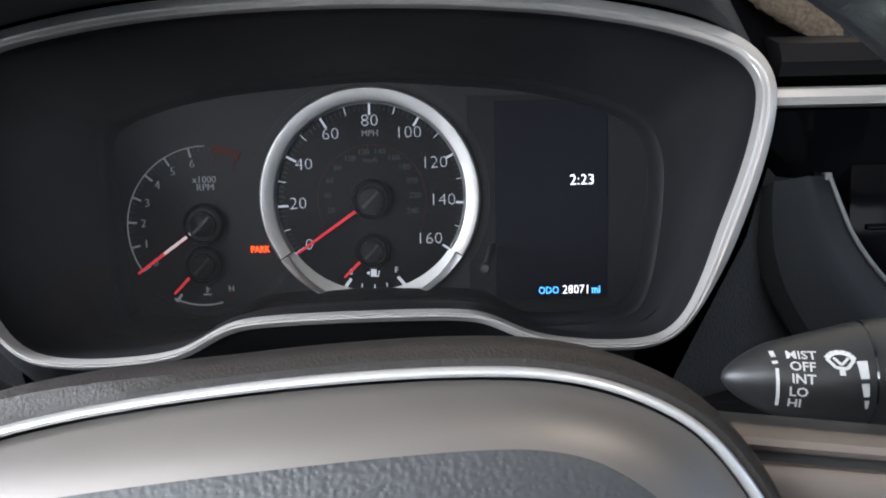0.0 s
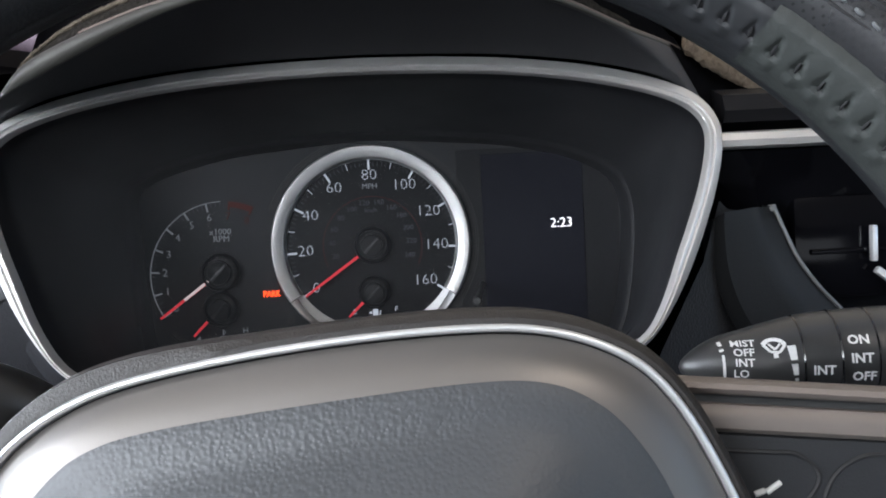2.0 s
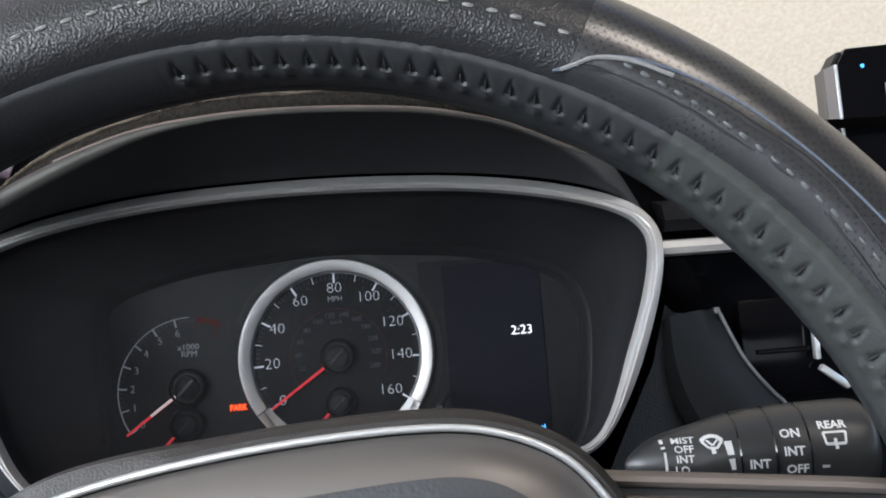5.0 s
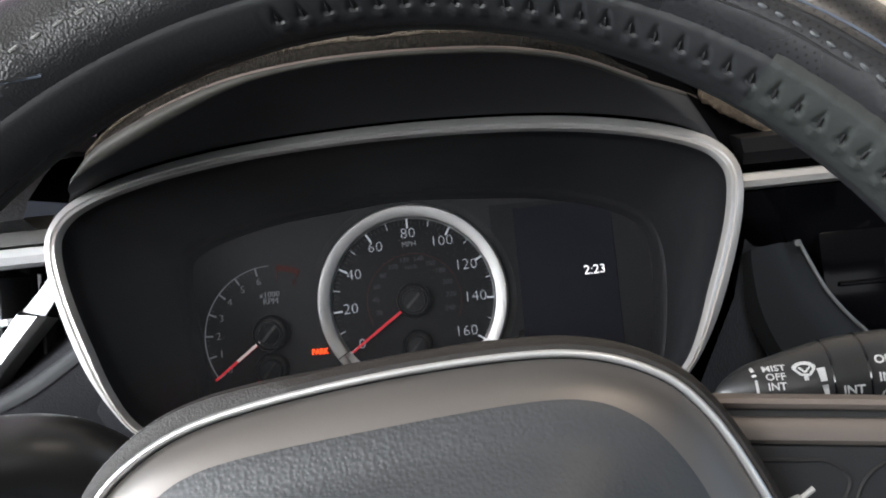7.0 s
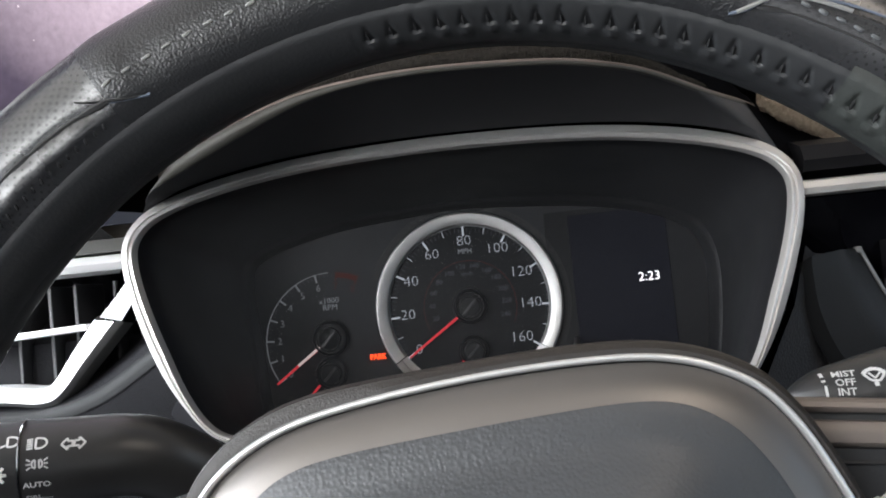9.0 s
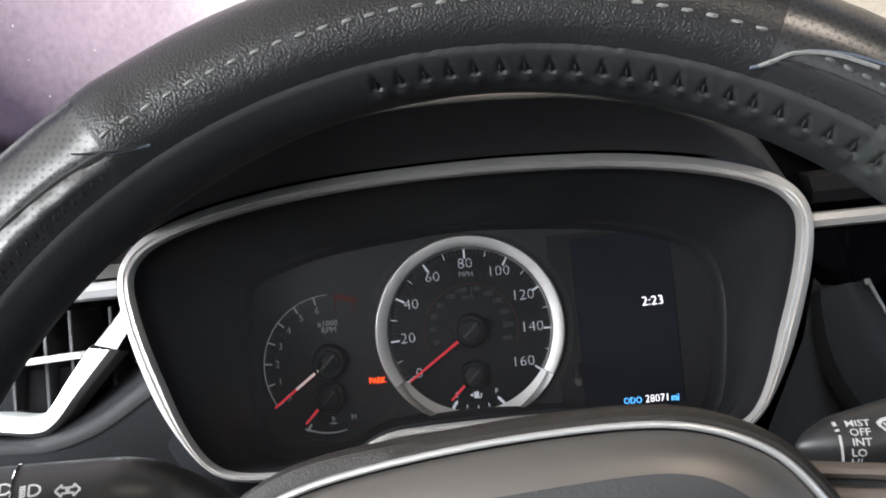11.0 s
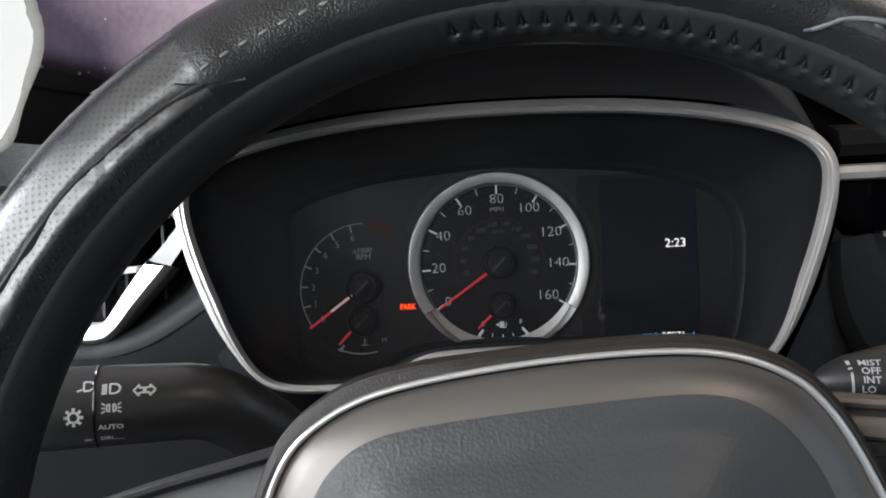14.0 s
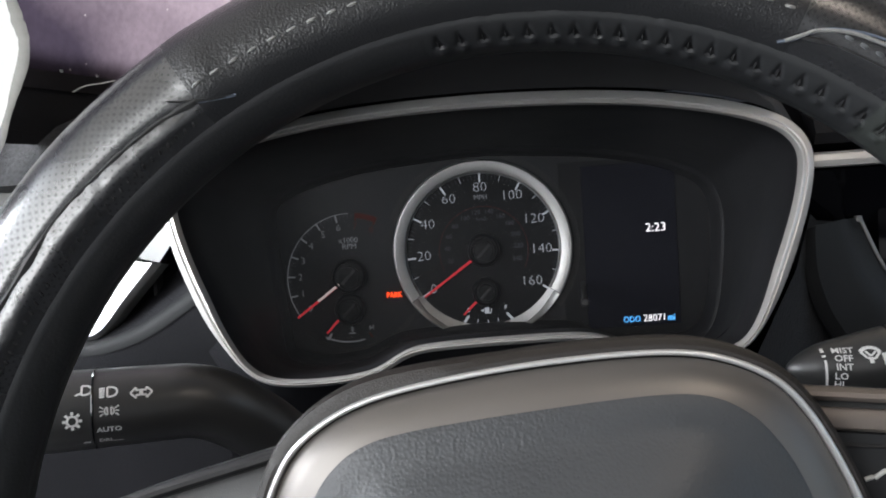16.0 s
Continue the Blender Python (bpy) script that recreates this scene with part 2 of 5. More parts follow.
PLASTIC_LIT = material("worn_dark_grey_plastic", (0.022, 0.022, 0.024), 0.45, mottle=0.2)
PUCKER = material("dark_thread_and_crease_shade", (0.008, 0.008, 0.009), 0.7, mottle=0.3)
SCREEN_GLASS = material("black_screen_glass", (0.003, 0.003, 0.004), 0.10, mottle=0.3, spec=0.15)
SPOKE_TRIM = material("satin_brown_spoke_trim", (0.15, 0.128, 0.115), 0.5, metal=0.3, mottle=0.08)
HOOD = material("matt_black_hood", (0.056, 0.056, 0.060), 0.7, grain=0.3, grain_size=1400, spec=0.10)
CASE_GREY = material("warm_grey_case", (0.15, 0.14, 0.125), 0.6, mottle=0.1)
PANEL = material("slate_grey_panel", (0.013, 0.0135, 0.0145), 0.5, grain=0.3, grain_size=1300, spec=0.2)
SPOKE_DARK = material("satin_black_hub_and_shaded_spoke", (0.016, 0.016, 0.017), 0.6, mottle=0.1, spec=0.22)


def dusty_lens():
    """Clear plastic with a faint pale film added as haze over the dials."""
    m = bpy.data.materials.new("hazy_clear_lens")
    m.use_nodes = True
    n, l = m.node_tree.nodes, m.node_tree.links
    b = n["Principled BSDF"]
    b.inputs["Base Color"].default_value = (0.72, 0.73, 0.76, 1)
    b.inputs["Roughness"].default_value = 0.6
    b.inputs["Specular IOR Level"].default_value = 0.2
    co, haze, amount = n.new("ShaderNodeTexCoord"), n.new("ShaderNodeTexNoise"), n.new("ShaderNodeMapRange")
    haze.inputs["Scale"].default_value, haze.inputs["Detail"].default_value = 30.0, 6
    l.new(co.outputs["Object"], haze.inputs["Vector"])
    amount.inputs[3].default_value, amount.inputs[4].default_value = 0.005, 0.011
    l.new(haze.outputs[0], amount.inputs[0])
    clear, mix = n.new("ShaderNodeBsdfTransparent"), n.new("ShaderNodeMixShader")
    l.new(amount.outputs[0], mix.inputs[0])
    l.new(clear.outputs[0], mix.inputs[1])
    l.new(b.outputs[0], mix.inputs[2])
    l.new(mix.outputs[0], n["Material Output"].inputs[0])
    return m


LENS = dusty_lens()
# near-black that stands in for shade on and behind the dashboard
SHADE_BLACK = material("shade_black", (0.004, 0.004, 0.0045), 0.95, grain=0.4, grain_size=1500, spec=0.0)
SWITCH = material("dark_grey_switch_plastic", (0.017, 0.018, 0.020), 0.6, grain=0.15, grain_size=1800, spec=0.2)


def paper():
    """Thin white paper that lets some light through."""
    m = material("white_paper", (0.86, 0.86, 0.85), 0.8, grain=0.1, grain_size=600, mottle=0.02, spec=0.2)
    n, l = m.node_tree.nodes, m.node_tree.links
    through_light, mix = n.new("ShaderNodeBsdfTranslucent"), n.new("ShaderNodeMixShader")
    through_light.inputs[0].default_value = (0.86, 0.86, 0.85, 1)
    mix.inputs[0].default_value = 0.4
    l.new(n["Principled BSDF"].outputs[0], mix.inputs[1])
    l.new(through_light.outputs[0], mix.inputs[2])
    l.new(mix.outputs[0], n["Material Output"].inputs[0])
    return m


PAPER = paper()
TORN = material("pale_grey_torn_paper_edge", (0.25, 0.247, 0.235), 0.85, grain=0.4, grain_size=700, mottle=0.2, mottle_size=300, spec=0.1)

# ---- building helpers ----
def thing(name, label, category, origin=(0, 0, 0), group="", kind=""):
    ob = new(name)
    ob.empty_display_size = 0.02
    ob.matrix_world = T @ Matrix.Translation(origin)
    ob["origin"] = origin
    return tagged(ob, label, category, group, kind)


def local_origin(ob):
    while ob.parent:
        ob = ob.parent
    return Vector(ob["origin"])


def part(name, bm, mat, parent, label="", smooth=True, sharp=38):
    o = local_origin(parent)
    bmesh.ops.translate(bm, verts=bm.verts, vec=-o)
    me = bpy.data.meshes.new(name)
    bm.normal_update()
    bm.to_mesh(me)
    bm.free()
    me.materials.append(mat)
    if smooth:
        for p in me.polygons:
            p.use_smooth = True
        me.set_sharp_from_angle(angle=radians(sharp))
    ob = new(name, me)
    ob.parent = parent
    return tagged(ob, label)


def grid_faces(bm, rows, close_u=False, close_v=False):
    """Quads over rows of places; close_u joins the last row to the first, close_v each row's ends."""
    vs = [[bm.verts.new(p) for p in row] for row in rows]
    nu, nv = len(vs), len(vs[0])
    for i in range(nu if close_u else nu - 1):
        for j in range(nv if close_v else nv - 1):
            a, b = vs[i], vs[(i + 1) % nu]
            k = (j + 1) % nv
            bm.faces.new((a[j], b[j], b[k], a[k]))
    return vs


def lofted(rows, close_u=False, close_v=False, caps=False):
    bm = bmesh.new()
    vs = grid_faces(bm, rows, close_u, close_v)
    if caps:
        bm.faces.new(vs[0])
        bm.faces.new(list(reversed(vs[-1])))
    bmesh.ops.recalc_face_normals(bm, faces=bm.faces)
    return bm


def spline(points, n, closed=False):
    """n places along a Catmull-Rom curve through the points."""
    pts = [Vector(p) for p in points]
    k = len(pts)
    spans = k if closed else k - 1
    out = []
    for i in range(n):
        s = spans * i / (n if closed else n - 1)
        a = min(int(s), spans - 1)
        u = s - a
        get = (lambda q: pts[q % k]) if closed else (lambda q: pts[max(0, min(k - 1, q))])
        p0, p1, p2, p3 = get(a - 1), get(a), get(a + 1), get(a + 2)
        out.append(0.5 * (2 * p1 + (p2 - p0) * u + (2 * p0 - 5 * p1 + 4 * p2 - p3) * u * u + (3 * p1 - p0 - 3 * p2 + p3) * u ** 3))
    return out


def mirrored(half):
    """A closed outline from its right half, given from the top middle down to the bottom middle."""
    return list(half) + [(-x, z) for x, z in reversed(half[1:-1])]


def tube(points, r, seg=8, closed=False, flat=1.0):
    """A tube along places; r may be a number or one per place."""
    pts = [Vector(p) for p in points]
    n = len(pts)
    rows, last = [], None
    for i, p in enumerate(pts):
        d = (pts[(i + 1) % n] - pts[i - 1]) if closed else (pts[min(n - 1, i + 1)] - pts[max(0, i - 1)])
        d.normalize()
        u = (last - d * last.dot(d)) if last else (Vector((0, -1, 0)) - d * d.dot(Vector((0, -1, 0))))
        if u.length < 1e-6:
            u = d.orthogonal()
        u.normalize()
        last = u
        v = d.cross(u)
        rad = r[i] if isinstance(r, (list, tuple)) else r
        rows.append([p + rad * (math.cos(a) * u * flat + math.sin(a) * v) for a in (2 * math.pi * j / seg for j in range(seg))])
    return lofted(rows, close_u=closed, close_v=True, caps=not closed)


def box(x0, x1, y0, y1, z0, z1, bevel=0.0, seg=2, m=None):
    bm = bmesh.new()
    bmesh.ops.create_cube(bm, size=1.0)
    for v in bm.verts:
        v.co = Vector(((x0 + x1) / 2 + v.co.x * (x1 - x0), (y0 + y1) / 2 + v.co.y * (y1 - y0), (z0 + z1) / 2 + v.co.z * (z1 - z0)))
    if bevel:
        bmesh.ops.bevel(bm, geom=bm.edges[:], offset=bevel, segments=seg, affect="EDGES", profile=0.6)
    if m:
        bmesh.ops.transform(bm, matrix=m, verts=bm.verts)
    return bm


def lathe(profile, axis_at, seg=32, direction=(0, -1, 0)):
    """A body of revolution: profile rows are (radius, height along direction)."""
    d = Vector(direction).normalized()
    u = d.orthogonal().normalized()
    v = d.cross(u)
    c = Vector(axis_at)
    rows = [[c + d * h + r * (math.cos(a) * u + math.sin(a) * v) for a in (2 * math.pi * j / seg for j in range(seg))] for r, h in profile]
    return lofted(rows, close_v=True, caps=True)


def prism(outline, y0, y1):
    """A plate with an outline in x, z, from y0 (front) to y1 (back)."""
    return lofted([[(x, y0, z) for x, z in outline], [(x, y1, z) for x, z in outline]], close_v=True, caps=True)


def lettering(text, size, x, z, y=0.0, turn=0.0, thick=0.0003, stretch=1.0, wrap=None, bold=0.0):
    """Letters as a mesh, centred at x, z and facing the driver; wrap bends a place (u, v) to the surface."""
    cu = bpy.data.curves.new("lettering", "FONT")
    cu.body, cu.size, cu.align_x, cu.align_y, cu.extrude = text, size, "CENTER", "CENTER", 0.0 if wrap else thick
    cu.resolution_u, cu.offset = 2, bold
    ob = bpy.data.objects.new("lettering", cu)
    scene.collection.objects.link(ob)
    me = bpy.data.meshes.new_from_object(ob.evaluated_get(bpy.context.evaluated_depsgraph_get()))
    bpy.data.objects.remove(ob)
    bm = bmesh.new()
    bm.from_mesh(me)
    bpy.data.meshes.remove(me)
    c, s = math.cos(turn), math.sin(turn)
    for v in bm.verts:
        a, b = v.co.x * stretch, v.co.y
        a, b = a * c - b * s, a * s + b * c
        v.co = Vector(wrap(a, b)) if wrap else Vector((x + a, y - v.co.z, z + b))
    return bm


def joined(bms):
    out = bmesh.new()
    for b in bms:
        me = bpy.data.meshes.new("tmp")
        b.to_mesh(me)
        b.free()
        out.from_mesh(me)
        bpy.data.meshes.remove(me)
    return out


def bar(x0, z0, x1, z1, w, y=-0.0002, w1=None):
    """A thin printed bar on the dial from one end to the other."""
    a, b = Vector((x0, 0, z0)), Vector((x1, 0, z1))
    n = (b - a).normalized().cross(Vector((0, 1, 0)))
    w1 = w if w1 is None else w1
    bm = bmesh.new()
    q = [a + n * w / 2, a - n * w / 2, b - n * w1 / 2, b + n * w1 / 2]
    f = [bm.verts.new((p.x, y, p.z)) for p in q]
    g = [bm.verts.new((p.x, y + 0.0004, p.z)) for p in q]
    bm.faces.new(f)
    bm.faces.new(list(reversed(g)))
    for i in range(4):
        bm.faces.new((f[i], g[i], g[(i + 1) % 4], f[(i + 1) % 4]))
    bmesh.ops.recalc_face_normals(bm, faces=bm.faces)
    return bm


def arc_strip(cx, cz, r0, r1, a0, a1, n=40, y=-0.0002, y1=None):
    """A flat band along an arc, from angle a0 to a1 in degrees (0 is right, 90 up)."""
    rows = []
    for i in range(n + 1):
        a = radians(a0 + (a1 - a0) * i / n)
        c, s = math.cos(a), math.sin(a)
        yy = y if y1 is None else y1
        rows.append([(cx + r0 * c, y, cz + r0 * s), (cx + r1 * c, yy, cz + r1 * s), (cx + r1 * c, yy + 0.0005, cz + r1 * s), (cx + r0 * c, y + 0.0005, cz + r0 * s)])
    return lofted(rows, close_v=True, caps=True)


# ---- instrument cluster: shroud, dials, display ----
BEZEL_Y = lambda z: -0.138 + 0.35 * z
OUTER = [(0, .0862), (.05, .0847), (.09, .0807), (.125, .0735), (.148, .0645), (.1575, .054), (.1588, .042), (.152, .020), (.138, -.009), (.125, -.029),
         (.115, -.0395), (.104, -.0432), (.086, -.0433), (.0690, -.0413), (.0575, -.0376), (.0450, -.0330), (.0060, -.0325),
         (-.0325, -.0338), (-.0430, -.0370), (-.0545, -.0430), (-.076, -.0456), (-.0985, -.0450), (-.1120, -.0405), (-.1250, -.0275), (-.138, -.009), (-.152, .020),
         (-.1588, .042), (-.1575, .054), (-.148, .0645), (-.125, .0735), (-.09, .0807), (-.05, .0847)]
WINDOW = [(0, .0640), (.045, .0612), (.08, .0575), (.112, .050), (.132, .0415), (.143, .032), (.1475, .018), (.1480, 0), (.1455, -.025), (.142, -.045),
          (.136, -.059), (.124, -.0645), (.10, -.0662), (.076, -.0655), (.064, -.058), (.052, -.0525), (0, -.0505),
          (-.052, -.0525), (-.064, -.0565), (-.076, -.0625), (-.098, -.0650), (-.114, -.0645), (-.1250, -.0605), (-.1290, -.0520), (-.1310, -.028), (-.1330, 0),
          (-.1345, .020), (-.1340, .034), (-.1285, .0425), (-.112, .050), (-.08, .0575), (-.045, .0612)]
NB = 256
rim_fine = [Vector((p.x, 0, p.y)) for p in spline([(x, z, 0) for x, z in OUTER], NB * 12, True)]
win_fine = [Vector((p.x, 0, p.y)) for p in spline([(x, z, 0) for x, z in WINDOW], NB * 12, True)]
steps = list(itertools.accumulate((b - a).length for a, b in zip(rim_fine, rim_fine[1:] + rim_fine[:1])))
picks = [min(range(len(steps)), key=lambda i: abs(steps[i] - steps[-1] * k / NB)) for k in range(NB)]
rim2d, win2d = [rim_fine[i] for i in picks], [win_fine[i] for i in picks]
for _ in range(4):
    # evens out the bends between the outline's corners
    rim2d = [rim2d[i] * 0.5 + (rim2d[i - 1] + rim2d[(i + 1) % NB]) * 0.25 for i in range(NB)]
    win2d = [win2d[i] * 0.5 + (win2d[i - 1] + win2d[(i + 1) % NB]) * 0.25 for i in range(NB)]


def inward(curve):
    """Normals that point into a clockwise outline."""
    n = len(curve)
    return [Vector((d.z, 0, -d.x)) for d in ((curve[(i + 1) % n] - curve[i - 1]).normalized() for i in range(n))]


rim_in = inward(rim2d)


def bezel_row(off, dy):
    # the trim narrows along the bottom
    out = []
    for p, n in zip(rim2d, rim_in):
        u = max(0.0, min(1.0, (-0.004 - p.z) / 0.036))
        k = off * (1 - 0.55 * u * u * (3 - 2 * u)) if off > 0 else off
        out.append(Vector((p.x + n.x * k, BEZEL_Y(p.z) + dy, p.z + n.z * k)))
    return out


cluster = thing("instrument_cluster", "black instrument cluster with silver rim and lit dials", "instrument panel")
bezel = [bezel_row(*p) for p in ((-.0004, .012), (-.0004, .0022), (-.0002, .0016), (.0003, .0012), (.0033, -.0016), (.0037, -.0018), (.0039, -.0016), (.0041, -.0010), (.0043, -.0009), (.0045, -.0010), (.0058, -.0015), (.0062, -.0011), (.0065, .0010), (.0068, .008))]
part("bezel", lofted(bezel, close_v=True), SILVER, cluster, "satin silver rim round the instruments", sharp=24)
hole = [bezel_row(.0066, .004), bezel_row(.0078, .012)]
lip_in = inward(win2d)
deep = [Vector((p.x, -.0125, p.z)) for p in win2d]
for k in (0.25, 0.5, 0.75, 0.93, 1.0):
    hole.append([a.lerp(b, k) for a, b in zip(hole[1], deep)])
for off, y in ((.0010, -.0116), (.0020, -.0096), (.0034, -.0040), (.0042, .0015)):
    hole.append([Vector((p.x + n.x * off * (1 - .35 * (n.x > .6)), y, p.z + n.z * off)) for p, n in zip(win2d, lip_in)])
part("shroud", lofted(hole, close_v=True), BUCKET, cluster, "matt black funnel-shaped shroud")
part("dial_plate", prism([(p.x, p.z) for p in win2d], 0.0014, 0.004), FACE_GREY, cluster, "black dial plate", smooth=False)

edge_in = bezel_row(.0068, .012)
lens_mid = sum(edge_in, Vector()) / len(edge_in)
lens = part("lens", lofted([[p.lerp(lens_mid, k) for p in edge_in] for k in (0, .35, .7, .9995)], close_v=True), LENS, cluster, "clear plastic lens with an added pale haze")
lens.visible_shadow = False
# speedometer
RT = 0.0493
speed = part("speedometer", lathe([(0.0005, 0), (0.0500, 0), (0.0500, 0.0006), (0.0496, 0.0008), (0.0005, 0.0008)], (0, 0.0008, 0), 96), FACE, cluster, "black speedometer dial")
RX, RZ = -.0008, .0009


def ring_at(r, y, a):
    return (RX + r * math.cos(radians(a)), y, RZ + r * math.sin(radians(a)))


part("ring", lofted([[ring_at(r, y, a) for r, y in ((0.0490, 0.0008), (0.0491, -0.0036), (0.0494, -0.0041), (0.0500, -0.0044), (0.0555, -0.0051), (0.0561, -0.0051), (0.0565, -0.0046), (0.0567, -0.0036), (0.0568, 0.0008))] for a in (-33 + 246 * k / 140 for k in range(141))], caps=True), RING, speed, "brushed silver ring", sharp=80)
part("ring_lip", arc_strip(RX, RZ, 0.0483, 0.0491, -33, 213, 120, -0.0004, 0.0000), RING_LOW, speed, "dark grey inner lip of the ring")
part("ring_side", arc_strip(RX, RZ, 0.0568, 0.0573, -33, 213, 120, -0.0012, 0.0012), RING_LOW, speed)
# below the joints the ring runs on as a bright crescent over a darker band
low = []
for k in range(91):
    a = 213.6 + 112.8 * k / 90
    w = abs(a - 270) / 56.4
    inner = .0552 - .0030 * w ** 1.5
    low.append([ring_at(inner, .0004, a), ring_at(inner, -.0026, a), ring_at(inner + .0004, -.0031, a), ring_at(.0560, -.0046, a), ring_at(.0565, -.0044, a), ring_at(.0567, -.0034, a), ring_at(.0568, .0004, a)])
part("lower_ring", lofted(low, caps=True), RING, speed, "bright lower crescent of the ring")
part("lower_lip", lofted([[ring_at(.0486, .0000, a), ring_at(.0560, -.0020, a), ring_at(.0560, .0006, a)] for a in (213.6 + 112.8 * k / 60 for k in range(61))], close_v=True, caps=True), RING_LOW, speed, "dark grey band inside the crescent")
for r in (0.0590, 0.0603, 0.0616):
    part("groove", arc_strip(RX, RZ, r, r + 0.0003, -40, 220, 90, 0.0010), RUBBER, speed)
minor = []
for k in range(81):
    a = radians(90 + 31.0 * 4 - 31.0 * 8 * k / 80)
    c, s = math.cos(a), math.sin(a)
    if k % 10 == 0:
        part("tick_mark", bar(RT * c, RT * s, (RT - 0.0058) * c, (RT - 0.0058) * s, 0.0011), DIAL_WHITE, speed)
    elif k % 5 == 0:
        part("half_tick", bar(RT * c, RT * s, (RT - 0.0042) * c, (RT - 0.0042) * s, 0.00045), DIAL_WHITE, speed)
    else:
        minor.append(bar((RT - 0.0012) * c, (RT - 0.0012) * s, (RT - 0.0036) * c, (RT - 0.0036) * s, 0.00028))
part("minor_scale", joined(minor), DIAL_DIM, speed)
NUMBERS = (("0", -.0334, -.0228), ("20", -.0383, -.0013), ("40", -.0345, .0188), ("60", -.0203, .0340), ("80", 0, .0404), ("100", .0197, .0340),
           ("120", .0328, .0184), ("140", .0366, -.0010), ("160", .0293, -.0211))
for s, x, z in NUMBERS:
    part("numeral", lettering(s, 0.0089, x, z, -0.0003, stretch=1.06, bold=-0.00022), DIAL_WHITE, speed)
part("unit_text", lettering("MPH", 0.0044, 0, .0340, -0.0003), DIAL_GREY, speed)
part("unit_text", lettering("km/h", 0.0036, 0, .0203, -0.0003), DIAL_DIM, speed)
KMH = (("20", -.0215, -.0052), ("40", -.0230, .0025), ("60", -.0215, .0103), ("80", -.0173, .0166), ("100", -.0108, .0213), ("120", -.0037, .0246), ("140", .0047, .0246),
       ("160", .0118, .0213), ("180", .0172, .0165), ("200", .0209, .0094), ("220", .0223, .0018), ("240", .0210, -.0063))
for s, x, z in KMH:
    part("small_numeral", lettering(s, 0.0042, x, z, -0.0003), DIAL_DIM, speed)
part("inner_scale", arc_strip(0, 0, 0.0281, 0.0284, -25, 205, 80), DIAL_RED, speed)


def hub_cap(x, z, r, y=0.0):
    owner = speed if x > -0.03 else tach
    cap = part("needle_hub", lathe([(r * 1.12, 0), (r * 1.12, 0.0045), (r * 1.05, 0.0066), (r * 0.92, 0.0072), (r * 0.90, 0.0052), (r * 0.72, 0.0052), (r * 0.70, 0.0078), (r * 0.60, 0.0086), (0.0002, 0.0088)], (x, y, z), 40), HUBCAP, owner, "satin black needle hub")
    part("hub_ring", arc_strip(x, z, r * 0.64, r * 0.69, 0, 359, 40, y - 0.0084), SPOKE_DARK, cap)
    part("slot", box(x - r * 0.62, x + r * 0.62, y - 0.0094, y - 0.0080, z - r * 0.09, z + r * 0.09, 0.0002, 1,
                     Matrix.Translation((x, 0, z)) @ Matrix.Rotation(radians(-45), 4, "Y") @ Matrix.Translation((-x, 0, -z))), PLASTIC_LIT, cap)


def needle(x0, z0, x1, z1, w0, w1, owner, mat, y=-0.0050):
    bm = bar(x0, z0, x1, z1, w0, y, w1)
    part("needle", bm, mat, owner, "thin red needle")


hub_cap(-0.0002, 0.0005, 0.0092)
needle(-.0060, -.0040, -.0392, -.0268, 0.0016, 0.0012, speed, NEEDLE)
hub_cap(-0.0004, -.0262, 0.0078)
needle(-.0068, -.0318, -.0152, -.0398, 0.0015, 0.0011, speed, NEEDLE)
part("tick_mark", bar(-.0152, -.0452, -.0122, -.0412, 0.0018, w1=0.0014), DIAL_WHITE, speed)
part("tick_mark", bar(.0158, -.0450, .0122, -.0408, 0.0018, w1=0.0014), DIAL_WHITE, speed)
for x, z, h in ((-.0068, -.0449, .0020), (0, -.0462, .0032), (.0066, -.0449, .0020)):
    part("small_tick", bar(x, z - h / 2, x - x * 0.05, z + h / 2, 0.0006), DIAL_WHITE, speed)
part("fuel_symbol", joined([bar(-.0004, -.0404, -.0004, -.0365, 0.0030), bar(.0020, -.0402, .0026, -.0374, 0.0006), bar(.0010, -.0402, .0022, -.0403, 0.0006),
                            bar(-.0042, -.0384, -.0024, -.0384, 0.0003, w1=0.0020)]), DIAL_WHITE, speed)
part("letter", lettering("F", 0.0042, .0116, -.0372, -0.0003), DIAL_WHITE, speed)
part("letter", lettering("E", 0.0040, -.0122, -.0376, -0.0003), DIAL_WHITE, speed)

# rev counter with the temperature gauge
TX, TZ, TR = -.0852, -.0125, .0420
tach = part("rev_counter", lathe([(0.0005, 0), (0.0452, 0), (0.0452, 0.0003), (0.0005, 0.0003)], (TX, 0.0012, TZ), 80), FACE_GREY, cluster, "black rev counter dial")
part("scale_arc", arc_strip(TX, TZ, TR - .0002, TR + .0003, 90, 212, 70), DIAL_GREY, tach)
part("red_zone", arc_strip(TX, TZ, TR - .0030, TR + .0003, 64, 84, 20), DIAL_RED, tach, "dim red zone of the scale")
for k in range(9):
    a = radians(212 - k * 18.4)
    c, s = math.cos(a), math.sin(a)
    part("tick_mark", bar(TX + TR * c, TZ + TR * s, TX + (TR - .0048) * c, TZ + (TR - .0048) * s, 0.0010), DIAL_GREY if k < 7 else DIAL_RED, tach)
    rn = TR - .0083
    part("numeral", lettering(str(k), 0.0062, bold=-0.0001, x=TX + rn * c, z=TZ + rn * s, y=-0.0003), DIAL_GREY if k < 7 else DIAL_RED, tach)
small = []
